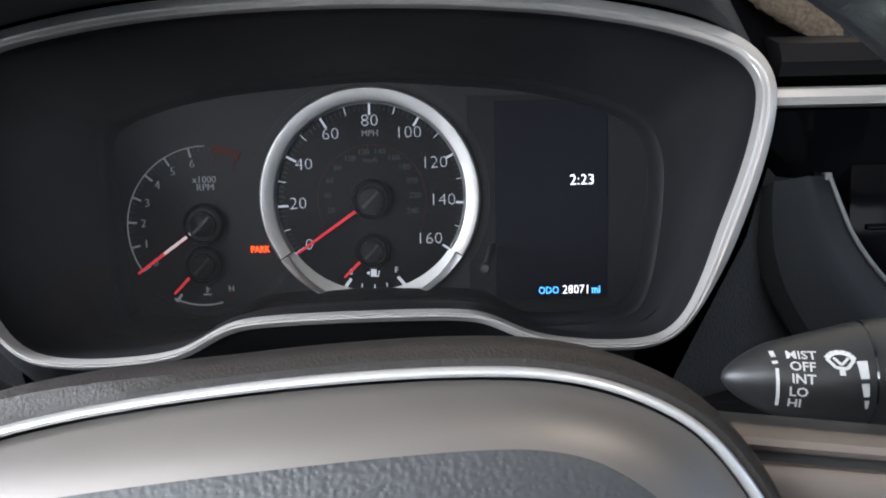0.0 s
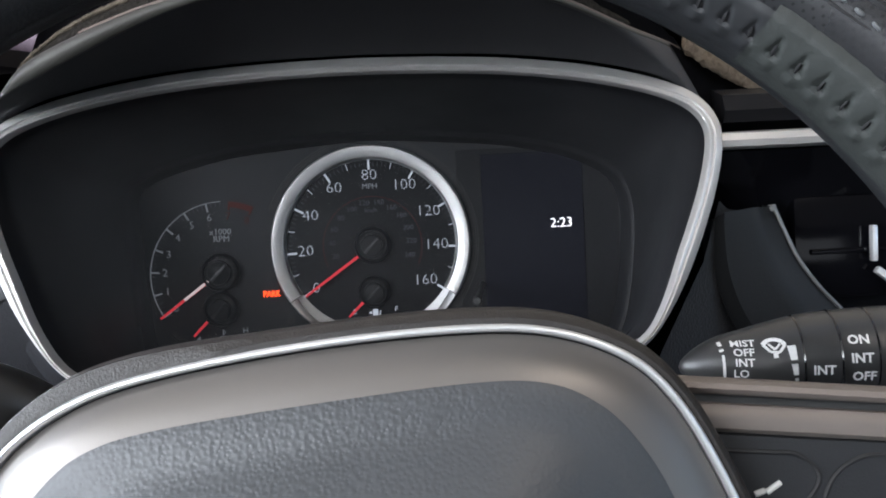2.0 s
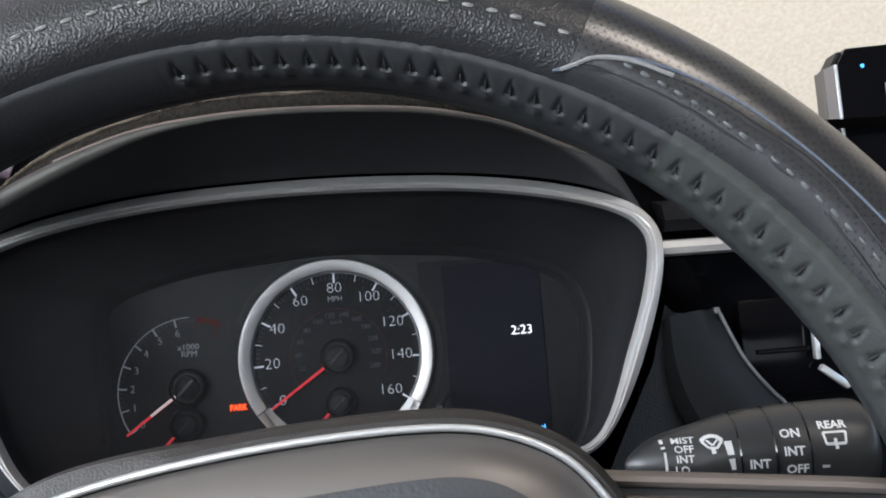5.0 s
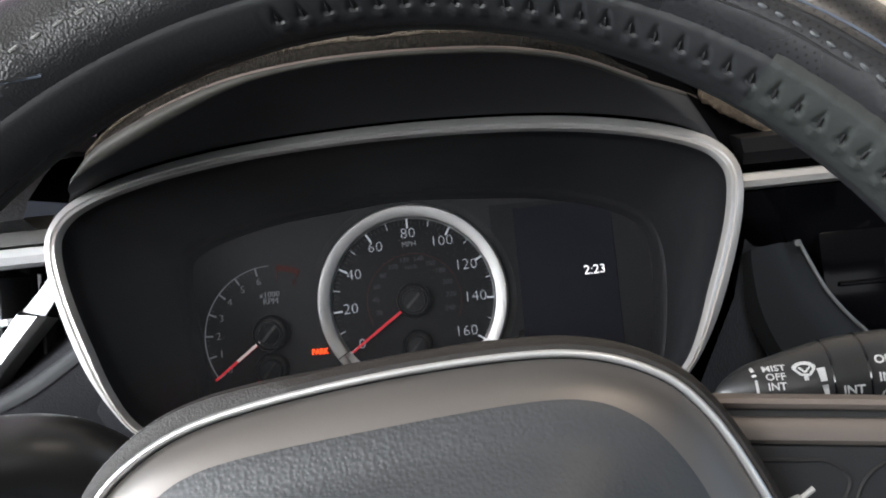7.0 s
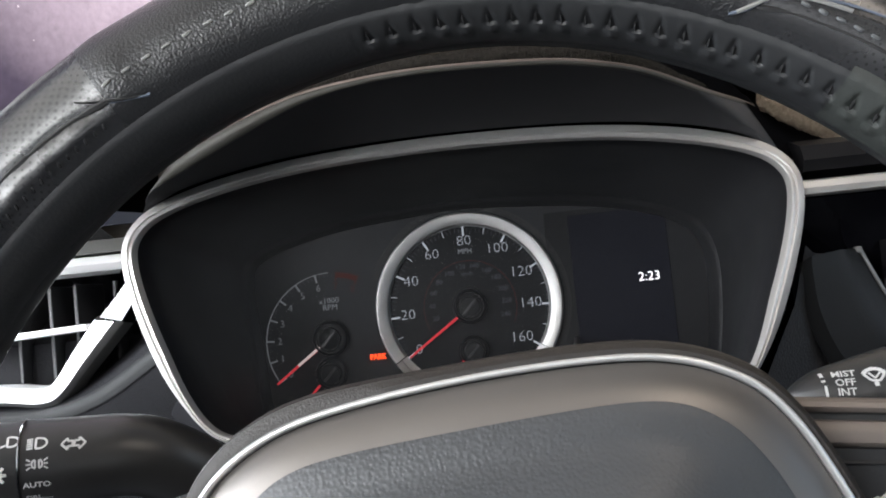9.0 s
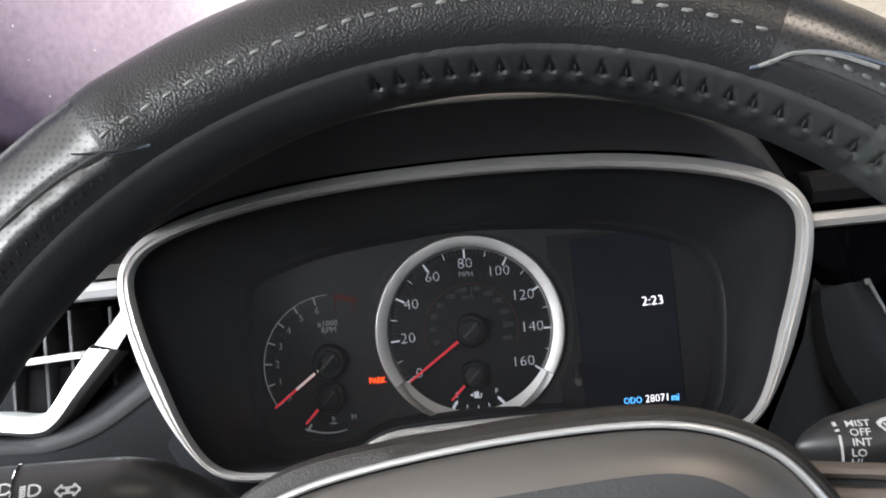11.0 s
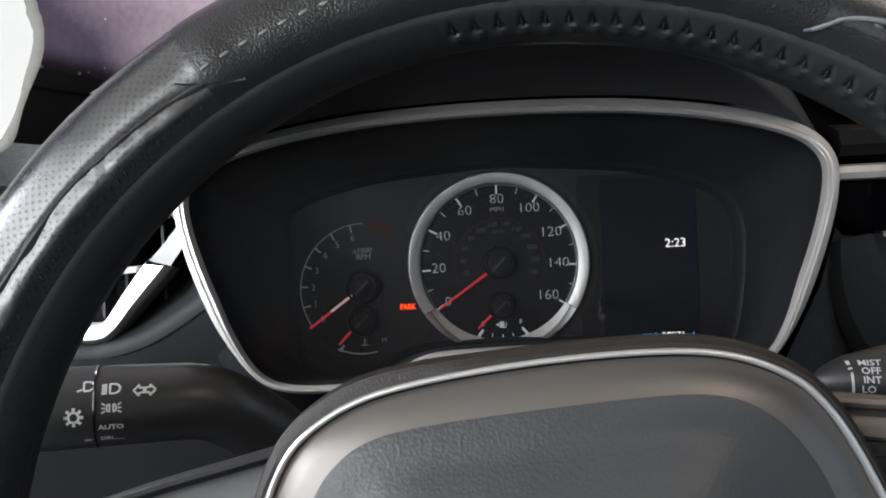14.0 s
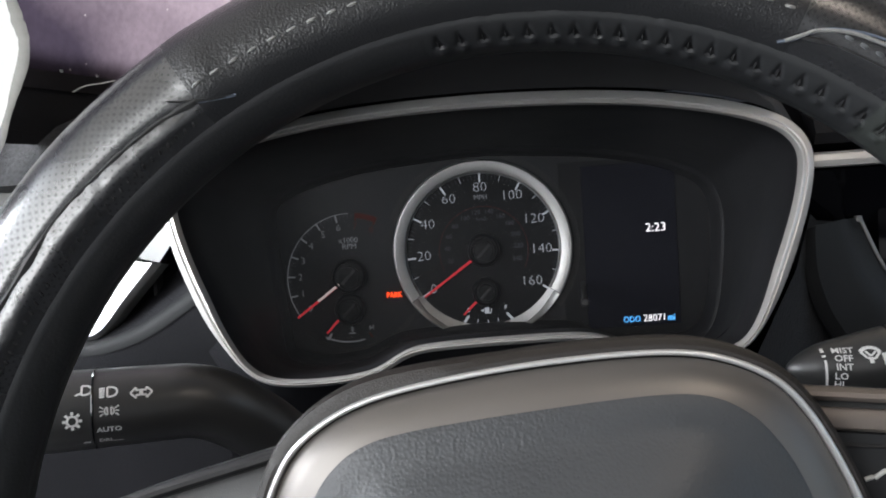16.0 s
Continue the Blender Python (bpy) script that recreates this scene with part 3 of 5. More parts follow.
for k in range(35):
    a = radians(212 - k * 3.68)
    if k % 5:
        c, s = math.cos(a), math.sin(a)
        small.append(bar(TX + (TR - .0008) * c, TZ + (TR - .0008) * s, TX + (TR - .0026) * c, TZ + (TR - .0026) * s, 0.00026))
part("minor_scale", joined(small), DIAL_DIM, tach)
part("unit_text", lettering("x1000", 0.0050, -.0862, .0122, -0.0003), DIAL_GREY, tach)
part("unit_text", lettering("RPM", 0.0050, -.0858, .0082, -0.0003), DIAL_GREY, tach)
hub_cap(-.0868, -.0106, 0.0096)
needle(-.0945, -.0160, -.1215, -.0352, 0.0018, 0.0012, tach, NEEDLE)
part("needle_root", bar(-.0935, -.0152, -.1075, -.0252, 0.0015, -0.0054), NEEDLE_PALE, tach, "pale root of the needle")
hub_cap(-.0878, -.0318, 0.0088)
needle(-.0955, -.0382, -.1035, -.0462, 0.0015, 0.0011, tach, NEEDLE)
part("temperature_arc", arc_strip(TX - .004, TZ - .0055, .0350, .0358, 243, 285, 24), DIAL_GREY, tach)
part("tick_mark", bar(-.1042, -.0512, -.1012, -.0474, 0.0018, w1=0.0012), DIAL_GREY, tach)
part("tick_mark", bar(-.0752, -.0512, -.0770, -.0480, 0.0010), DIAL_RED, tach)
part("letter", lettering("H", 0.0046, -.0752, -.0450, -0.0003), DIAL_GREY, tach)
part("temperature_symbol", joined([bar(-.0880, -.0470, -.0880, -.0436, 0.0007), bar(-.0880, -.0446, -.0866, -.0446, 0.0004), bar(-.0880, -.0456, -.0866, -.0456, 0.0004),
                                   bar(-.0900, -.0478, -.0860, -.0478, 0.0008)]), DIAL_GREY, tach)
for r in (0.0440, 0.0452, 0.0464):
    part("groove", arc_strip(TX, TZ, r, r + 0.0003, 225, 325, 40, 0.0008), RUBBER, tach)

# warning lamp, reset knob, display
lamp = part("warning_lamp", lettering("PARK", 0.0047, -.0591, -.0247, -0.0003, stretch=0.86, bold=0.0001), PARK_RED, cluster, "glowing red PARK lamp")
rod = Vector((.0545, -.060, -.0285)) - Vector((.0622, .001, -.0255))
knob = part("reset_knob", lathe([(.0017, 0), (.0015, rod.length * .9), (.0024, rod.length * .91), (.0024, rod.length * .985), (.0018, rod.length), (.0003, rod.length)], (.0622, .001, -.0255), 24, rod), STALK, cluster, "thin black reset rod")
part("display_mask", box(.0500, .1430, 0.0012, 0.0018, -.0640, .0520, .0002, 1), FACE, cluster, "black mask round the display")
display = part("display", box(.0640, .1225, 0.0002, 0.0012, -.0545, .0490, 0.0003, 1), LCD_DARK, cluster, "dark display with clock and distance")
part("clock_digits", lettering("2:23", 0.0077, .1092, .0077, -0.0002, bold=-0.00008), LCD_WHITE, display)
part("letters", lettering("ODO", 0.0054, .0915, -.0501, -0.0002, stretch=0.85, bold=0.0), LCD_BLUE, display)
part("digits", lettering("28071", 0.0064, .1060, -.0499, -0.0002, stretch=0.92, bold=-0.00010), LCD_WHITE, display)
part("letters", lettering("mi", 0.0056, .1164, -.0501, -0.0002, stretch=0.85, bold=0.0001), LCD_BLUE, display)

# ---- steering wheel ----
WX, WY, WZ, WTILT, WR, WT = 0.0100, -0.305, -0.070, radians(8.4), 0.1685, 0.0185
WHEEL = Matrix.Translation((WX, WY, WZ)) @ Matrix.Rotation(-WTILT, 4, "X") @ Matrix.Rotation(radians(-2.5), 4, "Y")
wheel = thing("steering_wheel", "black leather-covered steering wheel with grey stitching and silver trim", "steering wheel", (WX, WY, WZ))


def on_rim(angle, phi, r=WT, big=WR):
    """A place on the rim: angle round the wheel (90 is the top), phi round the tube (0 outward, 90 to the driver)."""
    a, p = radians(angle), radians(phi)
    e = Vector((math.cos(a), 0, math.sin(a)))
    return WHEEL @ (e * (big + r * math.cos(p)) + Vector((0, -r * math.sin(p), 0)))


def cover_shape(a, p):
    # flattened a little towards the hub, with soft unevenness
    s = 1.0 - 0.04 * max(0, -math.cos(radians(p))) + 0.006 * noise.noise(Vector((a * 0.25, p * 0.03, 0)))
    if 110 < a < 262 and 20 < p < 128:
        # the leather swells at its cross seam, then runs on as two rolls with a crease between
        s += 0.038 * math.exp(-((a - 118.3) / 2.0) ** 2) * math.sin(math.pi * (p - 20) / 108)
        crease = 100.0 + 10.0 * math.exp(-max(0.0, a - 120) / 6.0)
        fade = min(1.0, max(0.0, (a - 119.5) / 4.0))
        u = (p - crease) / (126.0 - crease)
        if 0 < u < 1:
            s += fade * (0.050 * math.sin(math.pi * u ** 1.4) + 0.012 * noise.noise(Vector((a * 0.8, p * 0.12, 7))))
        s -= fade * 0.020 * math.exp(-((p - crease) / 3.5) ** 2)
    return s


def rim_mesh(a0, a1, n, p0=0, p1=360, seg=44, lift=0.0, big=WR, r=WT):
    """A stretch of the rim's skin with a map in metres round and along it."""
    bm = bmesh.new()
    uv = bm.loops.layers.uv.new("skin")
    grid = []
    for i in range(n + 1):
        a = a0 + (a1 - a0) * i / n
        grid.append([(bm.verts.new(on_rim(a, p, r * cover_shape(a, p) + lift, big)), radians(a) * big, radians(p) * r) for p in (p0 + (p1 - p0) * j / seg for j in range(seg + 1))])
    for i in range(n):
        for j in range(seg):
            quad = (grid[i][j], grid[i + 1][j], grid[i + 1][j + 1], grid[i][j + 1])
            f = bm.faces.new([q[0] for q in quad])
            for loop, q in zip(f.loops, quad):
                loop[uv].uv = q[1:]
    bmesh.ops.recalc_face_normals(bm, faces=bm.faces)
    return bm


SEAM_L, SEAM_R, FLAP = 120.0, 61.0, 50.5
core_rows = [[on_rim(360 * i / 160, 360 * j / 20, 0.0140, WR - 0.0040) + Vector((0, .005, 0)) for j in range(20)] for i in range(160)]
core = part("rim_core", lofted(core_rows, close_u=True, close_v=True), SMOOTH_LEATHER, wheel, "dark inner rim showing under the cover")
part("rim_cover_top", rim_mesh(SEAM_R, SEAM_L, 150, seg=144), LEATHER, wheel, "grained black leather along the top of the rim")
part("rim_cover_side", rim_mesh(SEAM_L, 262, 260, seg=144), PERF, wheel, "perforated black leather on the rim")
part("rim_cover_side", rim_mesh(SEAM_R, -82, 160), PERF, wheel, "perforated black leather on the rim")
# smooth inner bands that are laced together; the second laps over the first
LACE, LACE_0 = 2.36, 97.0


def pucker(a, p):
    """Wedge-shaped tucks along the lacing, narrow towards the driver, with a small fold under each."""
    if a > LACE_0 + 0.4:
        return 0.0
    v = (p - 143) / 17
    k = (LACE_0 - a) / LACE
    wob = 0.10 * noise.noise(Vector((math.floor(k) * 3.7, 0, 0)))
    f = abs(k - math.floor(k) - 0.5 + wob - 0.12 * (v - 0.5))
    out = 0.0
    if 0 <= v <= 1:
        w = 0.10 + 0.26 * v
        out -= 0.0013 * max(0.0, 1 - f / w) * (0.4 + 0.6 * v) * min(1, v * 5)
    if 0.85 < v < 1.9:
        out += 0.00075 * math.sin(math.pi * (v - 0.85) / 1.05) ** 2 * max(0.0, 1 - f / 0.36)
    return out + 0.00014 * noise.noise(Vector((a * 0.9, p * 0.06, 4)))


def band_mesh(a0, a1, n, p0, lift):
    rows = []
    for i in range(n + 1):
        a = a0 + (a1 - a0) * i / n
        rows.append([on_rim(a, p, WT * cover_shape(a, p) + (lift + .0004) * min(1, j / 4) - .0004 + pucker(a, p)) for j, p in enumerate(p0 + (187 - p0) * k / 26 for k in range(27))])
    return lofted(rows)


part("laced_band", band_mesh(SEAM_L + 60, FLAP - 2, 620, 131, 0.0006), SMOOTH_LEATHER, wheel, "smooth grey-black band laced along the inside of the rim")
part("laced_band", band_mesh(FLAP, -70, 600, 127, 0.0014), RUBBER, wheel, "dark grey overlapping band laced along the inside of the rim")


def capsule(a, b, r, seg=6):
    a, b = Vector(a), Vector(b)
    d = b - a
    return tube([a, a + d * 0.12, a + d * 0.5, a + d * 0.88, b], [r * 0.35, r * 0.85, r, r * 0.85, r * 0.35], seg)


for k in range(29):
    s0 = SEAM_R + 1.0 + k * 2.02
    part("stitch", capsule(on_rim(s0, 99, WT * cover_shape(s0, 99) + .0001), on_rim(s0 + 0.95, 99.6, WT * cover_shape(s0 + .75, 99) + .0001), 0.00050 + 0.00016 * noise.noise(Vector((k * 1.7, 0, 0)))), THREAD, wheel)
for k in range(44):
    s0 = SEAM_R - 4.0 - k * 1.55
    part("stitch", capsule(on_rim(s0, 104 + min(8, k * .35), WT), on_rim(s0 - 0.85, 104.6 + min(8, k * .35) + .8 * noise.noise(Vector((k * 2.3, 1, 0))), WT), 0.00050 + 0.00015 * noise.noise(Vector((k * 1.3, 0, 4)))), DARK_THREAD, wheel)
for k in range(60):
    s0 = SEAM_L + 1.5 + k * 1.05
    part("stitch", capsule(on_rim(s0, 121.5, WT * cover_shape(s0, 121.5)), on_rim(s0 + 0.25, 126, WT * cover_shape(s0, 126) + .0001), 0.00034), PUCKER, wheel)
# laces: short threads sunk into the tucks
for k in range(48):
    s0 = LACE_0 - (k + 0.5) * LACE
    up = -0.0003 if s0 > FLAP - 1 else 0.0005
    part("lace", capsule(on_rim(s0 + 0.10, 151, WT + up), on_rim(s0 - 0.10, 160, WT + up - .0001), 0.00036), PUCKER, wheel)
# raised seams where the pieces of the cover meet
part("seam", tube(spline([on_rim(a, p, WT + .0001) for a, p in ((62.2, 128), (61.0, 122), (60.0, 114), (58.4, 104), (55.0, 95), (50.0, 89), (44.0, 87), (36.0, 88), (26.0, 90), (10.0, 92))], 60), [0.00045 - 0.0002 * k / 59 for k in range(60)], 6), BLUE_THREAD, wheel, "blue-grey thread along the seam")
part("seam", tube(spline([on_rim(a, p, WT + .0002) for a, p in ((61.6, 125), (60.5, 117), (59.2, 108), (56.5, 100), (53.0, 96))], 24), 0.00055, 6), THREAD, wheel)
part("seam", tube(spline([on_rim(a, p, WT * cover_shape(a, p) + .0001) for a, p in ((116.5, 124), (118.5, 117), (120.0, 110), (121.4, 102), (122.2, 96))], 30), [.0002 + .0002 * math.sin(math.pi * k / 29) for k in range(30)], 6), LEATHER, wheel, "creased leather seam across the rim")
part("seam", tube(spline([on_rim(a, p, WT * cover_shape(a, p)) for a, p in ((116.6, 124), (118.4, 118), (120.0, 112))], 12), [.0004, .0004, .0004, .0004, .0003, .0003, .0003, .0002, .0002, .0002, .0001, .0001], 6), BLUE_THREAD, wheel)
# dark tubes laid along the creases, drawn in for the shade there
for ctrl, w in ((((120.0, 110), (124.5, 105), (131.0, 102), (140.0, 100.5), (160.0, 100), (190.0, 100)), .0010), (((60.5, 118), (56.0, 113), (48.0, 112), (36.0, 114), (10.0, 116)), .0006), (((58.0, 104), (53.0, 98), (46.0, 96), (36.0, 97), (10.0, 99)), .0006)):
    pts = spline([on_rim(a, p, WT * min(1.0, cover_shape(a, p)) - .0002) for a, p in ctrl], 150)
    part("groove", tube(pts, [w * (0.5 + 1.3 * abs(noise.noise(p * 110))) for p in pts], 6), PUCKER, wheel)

# hub: trim, plate and pad
HUB_TRIM = mirrored([(0, -.0070), (.030, -.0082), (.049, -.0115), (.0635, -.0188), (.0718, -.0285), (.0782, -.043), (.083, -.060), (.085, -.080), (.080, -.105), (.060, -.128), (0, -.137)])
HUB_PAD = mirrored([(0, -.0225), (.030, -.0230), (.044, -.0250), (.0525, -.0300), (.0580, -.0370), (.0625, -.047), (.066, -.062), (.067, -.080), (.063, -.100), (.048, -.118), (0, -.124)])
HUB = Matrix.Translation((0.0045, -0.3034, -0.0006)) @ Matrix.Rotation(radians(-5.3), 4, "Y") @ Matrix.Rotation(radians(-6.2), 4, "X")
SPOKES = Matrix.Translation((0.0115, -0.2915, 0)) @ Matrix.Rotation(radians(-2.4), 4, "Y") @ Matrix.Rotation(radians(-10), 4, "X")


def hub_curve(ctrl, n=160):
    return [Vector((p.x, 0, p.y)) for p in spline([(x, z, 0) for x, z in ctrl], n, True)]


trim_c, pad_c = hub_curve(HUB_TRIM), hub_curve(HUB_PAD)
trim_n, pad_n = inward(trim_c), inward(pad_c)


def hub_row(curve, normals, off, y):
    return [HUB @ Vector((p.x + n.x * off, y, p.z + n.z * off)) for p, n in zip(curve, normals)]


def swollen(off, y):
    # the soft edge is thicker over the upper side that faces the lamp stalk
    rows = []
    for p, n in zip(trim_c, trim_n):
        w = max(0.0, 1 - abs(p.x + .046) / .044) if p.z > -.07 else 0.0
        o = off - .0016 * w * w * (3 - 2 * w) * (1 if off < -.0012 else 0)
        rows.append(HUB @ Vector((p.x + n.x * o, y, p.z + n.z * o)))
    return rows


hub = part("hub", lofted([swollen(o, y) for o, y in ((.0060, .032), (.0010, .028), (-.0016, .022), (-.0028, .015), (-.0033, .009), (-.0031, .0048), (-.0023, .0022), (-.0011, .0012), (.0010, .0016))], close_v=True), HUB_EDGE, wheel, "black leather-look edge of the hub")
part("hub_trim", lofted([hub_row(trim_c, trim_n, o, y) for o, y in ((.0001, .004), (.0001, .0004), (.0005, -.0004), (.0010, -.0006), (.0015, -.0002), (.0019, .003))], close_v=True), HUB_TRIM_METAL, hub, "bright silver trim line", sharp=100)
first, edge = hub_row(trim_c, trim_n, .0022, .0012), hub_row(pad_c, pad_n, -.0034, -.0052)
plate_rows = []
for k in range(15):
    u = k / 14
    crown = HUB.to_3x3() @ Vector((0, -.0010 * math.sin(math.pi * u), 0))
    plate_rows.append([a.lerp(b, u) + crown for a, b in zip(first, edge)])
part("hub_plate", lofted(plate_rows, close_v=True), PLATE, hub, "satin grey plate round the pad")
pad_rows = [hub_row(pad_c, pad_n, o, y) for o, y in ((-.0036, -.0050), (-.0022, -.0055), (-.0006, -.0059), (.0014, -.0063), (.0034, -.0066), (.0060, -.0070))]
centre = HUB @ Vector((0, -.0230, -.075))
for k in (0.06, 0.14, 0.24, 0.36, 0.5, 0.65, 0.8, 0.92):
    pad_rows.append([a.lerp(centre, k) + Vector((0, -.0045 * math.sin(k * math.pi), 0)) for a in pad_rows[5]])
bm = lofted(pad_rows, close_v=True)
bmesh.ops.holes_fill(bm, edges=[e for e in bm.edges if e.is_boundary and (e.verts[0].co - centre).length < 0.03])
part("airbag_pad", bm, VINYL, hub, "grained dark grey airbag pad")
oval = [HUB @ Vector((.0045 + .030 * math.cos(a), -.0250, -.0690 + .0195 * math.sin(a))) for a in (2 * math.pi * k / 64 for k in range(64))]
part("emblem", tube(oval, .0017, 8, closed=True), GLOSS, hub, "plain dark oval badge ring")
# spokes with their trim and switch pads, sloping down from the hub
for sx in (1, -1):
    def sp(u, y, v):
        return SPOKES @ Vector((sx * u, y, v))

    def top(u):
        if sx > 0:
            return -.0252 - .151 * (u - .0727) - 0.8 * max(0, u - .125) ** 2
        return -.0270 - .20 * (u - .074) - 1.1 * max(0, u - .105) ** 2

    us = [.066 + .094 * k / 24 for k in range(25)]
    # same trim on both spokes; the left one's shade is a darker material
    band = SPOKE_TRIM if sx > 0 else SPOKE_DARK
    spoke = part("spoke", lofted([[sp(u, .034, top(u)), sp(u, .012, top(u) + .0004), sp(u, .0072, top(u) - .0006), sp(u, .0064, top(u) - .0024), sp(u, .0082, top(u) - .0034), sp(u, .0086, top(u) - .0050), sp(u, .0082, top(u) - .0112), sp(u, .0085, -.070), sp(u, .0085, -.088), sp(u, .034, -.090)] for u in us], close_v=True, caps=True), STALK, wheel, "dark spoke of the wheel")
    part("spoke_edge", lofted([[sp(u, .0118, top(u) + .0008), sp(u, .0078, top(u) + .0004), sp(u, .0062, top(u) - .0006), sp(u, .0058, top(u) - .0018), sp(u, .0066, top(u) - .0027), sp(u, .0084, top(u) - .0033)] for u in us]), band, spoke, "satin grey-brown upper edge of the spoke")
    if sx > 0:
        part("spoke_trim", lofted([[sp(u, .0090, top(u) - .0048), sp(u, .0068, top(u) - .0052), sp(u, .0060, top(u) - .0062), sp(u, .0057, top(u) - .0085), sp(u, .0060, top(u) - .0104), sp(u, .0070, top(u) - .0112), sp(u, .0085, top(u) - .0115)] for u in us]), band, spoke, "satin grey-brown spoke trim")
    pad = part("switch_pad", lofted([[sp(u, .0085, top(u) - .0114), sp(u, .0066, top(u) - .0119), sp(u, .0062, top(u) - .0150), sp(u, .0060, -.0600), sp(u, .0064, -.0740), sp(u, .0100, -.0765)] for u in us[1:22]]), SWITCH, spoke, "dark grey switch pad")
    # two buttons marked off by narrow grooves, with worn pale symbols
    outlines = (((.069, -.0402), (.080, -.0415), (.089, -.0428), (.0945, -.0436), (.0980, -.0460), (.0993, -.0484), (.0986, -.0508), (.0968, -.0530), (.0940, -.0560), (.0900, -.0590)),
                tuple((.1118 + .0128 * math.cos(radians(a)), -.0580 + .0124 * math.sin(radians(a))) for a in range(215, 10, -15)))
    for line in outlines:
        part("button_groove", tube(spline([sp(u, .0060, v) for u, v in line], 40), .00055, 6), PUCKER, pad)
    for line in (((.0872, -.0512), (.0905, -.0494)), ((.0845, -.0514), (.0868, -.0508)), ((.1055, -.0560), (.1082, -.0558)), ((.1092, -.0556), (.1150, -.0560))):
        part("switch_print", tube([sp(u, .0060, v) for u, v in line], .0007, 6), WHITE_PRINT, pad)

# ---- steering column and stalks ----
column = thing("steering_column", "black plastic steering column shroud", "steering column", (0.01, -0.20, -0.07))
rows = []
for y, hw, zt, zb in ((-.245, .050, -.078, -.135), (-.235, .056, -.072, -.140), (-.20, .060, -.068, -.145), (-.15, .064, -.068, -.148), (-.10, .066, -.070, -.150)):
    rows.append([Vector((0.008 + x * hw, y, (zt + zb) / 2 + z * (zt - zb) / 2)) for x, z in ((-1, .2), (-.96, .62), (-.8, .92), (-.5, 1), (.5, 1), (.8, .92), (.96, .62), (1, .2), (.96, -.7), (.6, -1), (-.6, -1), (-.96, -.7))])
part("shroud", lofted(rows, close_v=True, caps=True), PLASTIC, column, "black grained column shroud")


def along(table, u):
    """The value at u in a table of (place, value) rows."""
    for (u0, v0), (u1, v1) in zip(table, table[1:]):
        if u <= u1:
            return v0 + (v1 - v0) * max(0.0, (u - u0) / (u1 - u0))
    return table[-1][1]


def stalk(name, label, base, tip, profile, sag=((0, 0), (1, 0))):
    """A tapered round lever; profile gives its radius and sag its drop below the axis, along its length in metres."""
    b, t_ = Vector(base), Vector(tip)
    ob = thing(name, label, "stalk", base)
    axis = (t_ - b).normalized()
    front = Vector((0, -1, 0)) - axis * axis.dot(Vector((0, -1, 0)))
    front.normalize()
    upv = front.cross(axis) if front.cross(axis).z > 0 else axis.cross(front)
    places = [spline([(u, r, along(sag, u)) for u, r in profile], 60)][0]
    part("stalk_body", lofted([[b + axis * q.x - upv * q.z + q.y * (math.cos(k * math.pi / 24) * front + math.sin(k * math.pi / 24) * upv) for k in range(48)] for q in places], close_v=True, caps=True), STALK, ob, "tapered black stalk")

    def put(u0, v0, lift, flip=1):
        """Bends places on to the stalk: u along it, v up from its front line."""
        def bend(a, c):
            u, v = u0 + a * flip, v0 + c
            r = along(profile, u) + lift
            ang = (v + along(sag, u)) / r
            return b + axis * u - upv * along(sag, u) + r * (math.cos(ang) * front + math.sin(ang) * upv)
        return bend
    return ob, put, axis, front, upv


def bent(bm, bend):
    bmesh.ops.subdivide_edges(bm, edges=[e for e in bm.edges if e.calc_length() > 0.0015], cuts=2, use_grid_fill=True)
    for v in bm.verts:
        v.co = bend(v.co.x, v.co.z)
    return bm


RS = 0.0143
WB = Vector((.0936, -.209, -.0329))
wiper, put, ax, fr, upv = stalk("wiper_stalk", "black wiper stalk with white printed symbols", WB, (.1861, -.2225, -.0323),
                               ((.0150, .0006), (.0160, .0024), (.0185, .0048), (.0220, .0071), (.0265, .0093), (.0325, .0109), (.0420, .0128), (.0520, .0139), (.0620, RS), (.0760, RS + .0002), (.0885, RS + .0002), (.0920, .0126), (.0932, .0100)),
                               ((0, .0036), (.036, .0036), (.042, .0031), (.054, .0018), (.072, .0011), (1, .0011)))
for u in (.0494, .0600, .0705):
    part("groove", lathe([(along(((.0420, .0128), (.0520, .0139), (.0620, RS), (.08, RS)), u) + .0003, 0), (RS + .0004 - (.0006 if u < .05 else 0), .0005)], WB + ax * u - upv * along(((.042, .0031), (.054, .0018), (.072, .0011)), u), 48, ax), GLOSS, wiper)
for word, v in (("MIST", .0056), ("OFF", .0024), ("INT", -.0008), ("LO", -.0042), ("HI", -.0074)):
    part("print", lettering(word, 0.0034, 0, 0, bold=0.00006, wrap=put(.0330 + (-.0012 if word == "LO" else -.0020 if word == "HI" else 0), v, .0003)), WHITE_PRINT, wiper)
bend = put(0, 0, .0003)
part("print", bent(joined([bar(.0264, .0068, .0267, .0048, .0011), bar(.0267, .0036, .0269, .0028, .0013), bar(.0271, .0016, .0271, -.0086, .0008)]), bend), WHITE_PRINT, wiper)
glass = [(.0379, .0050), (.0390, .0063), (.0403, .0069), (.0418, .0071), (.0433, .0068), (.0446, .0061), (.0453, .0048)]
glass = [(.0416 + (x - .0416) * .82, .0045 + (z - .0045) * .9) for x, z in glass]
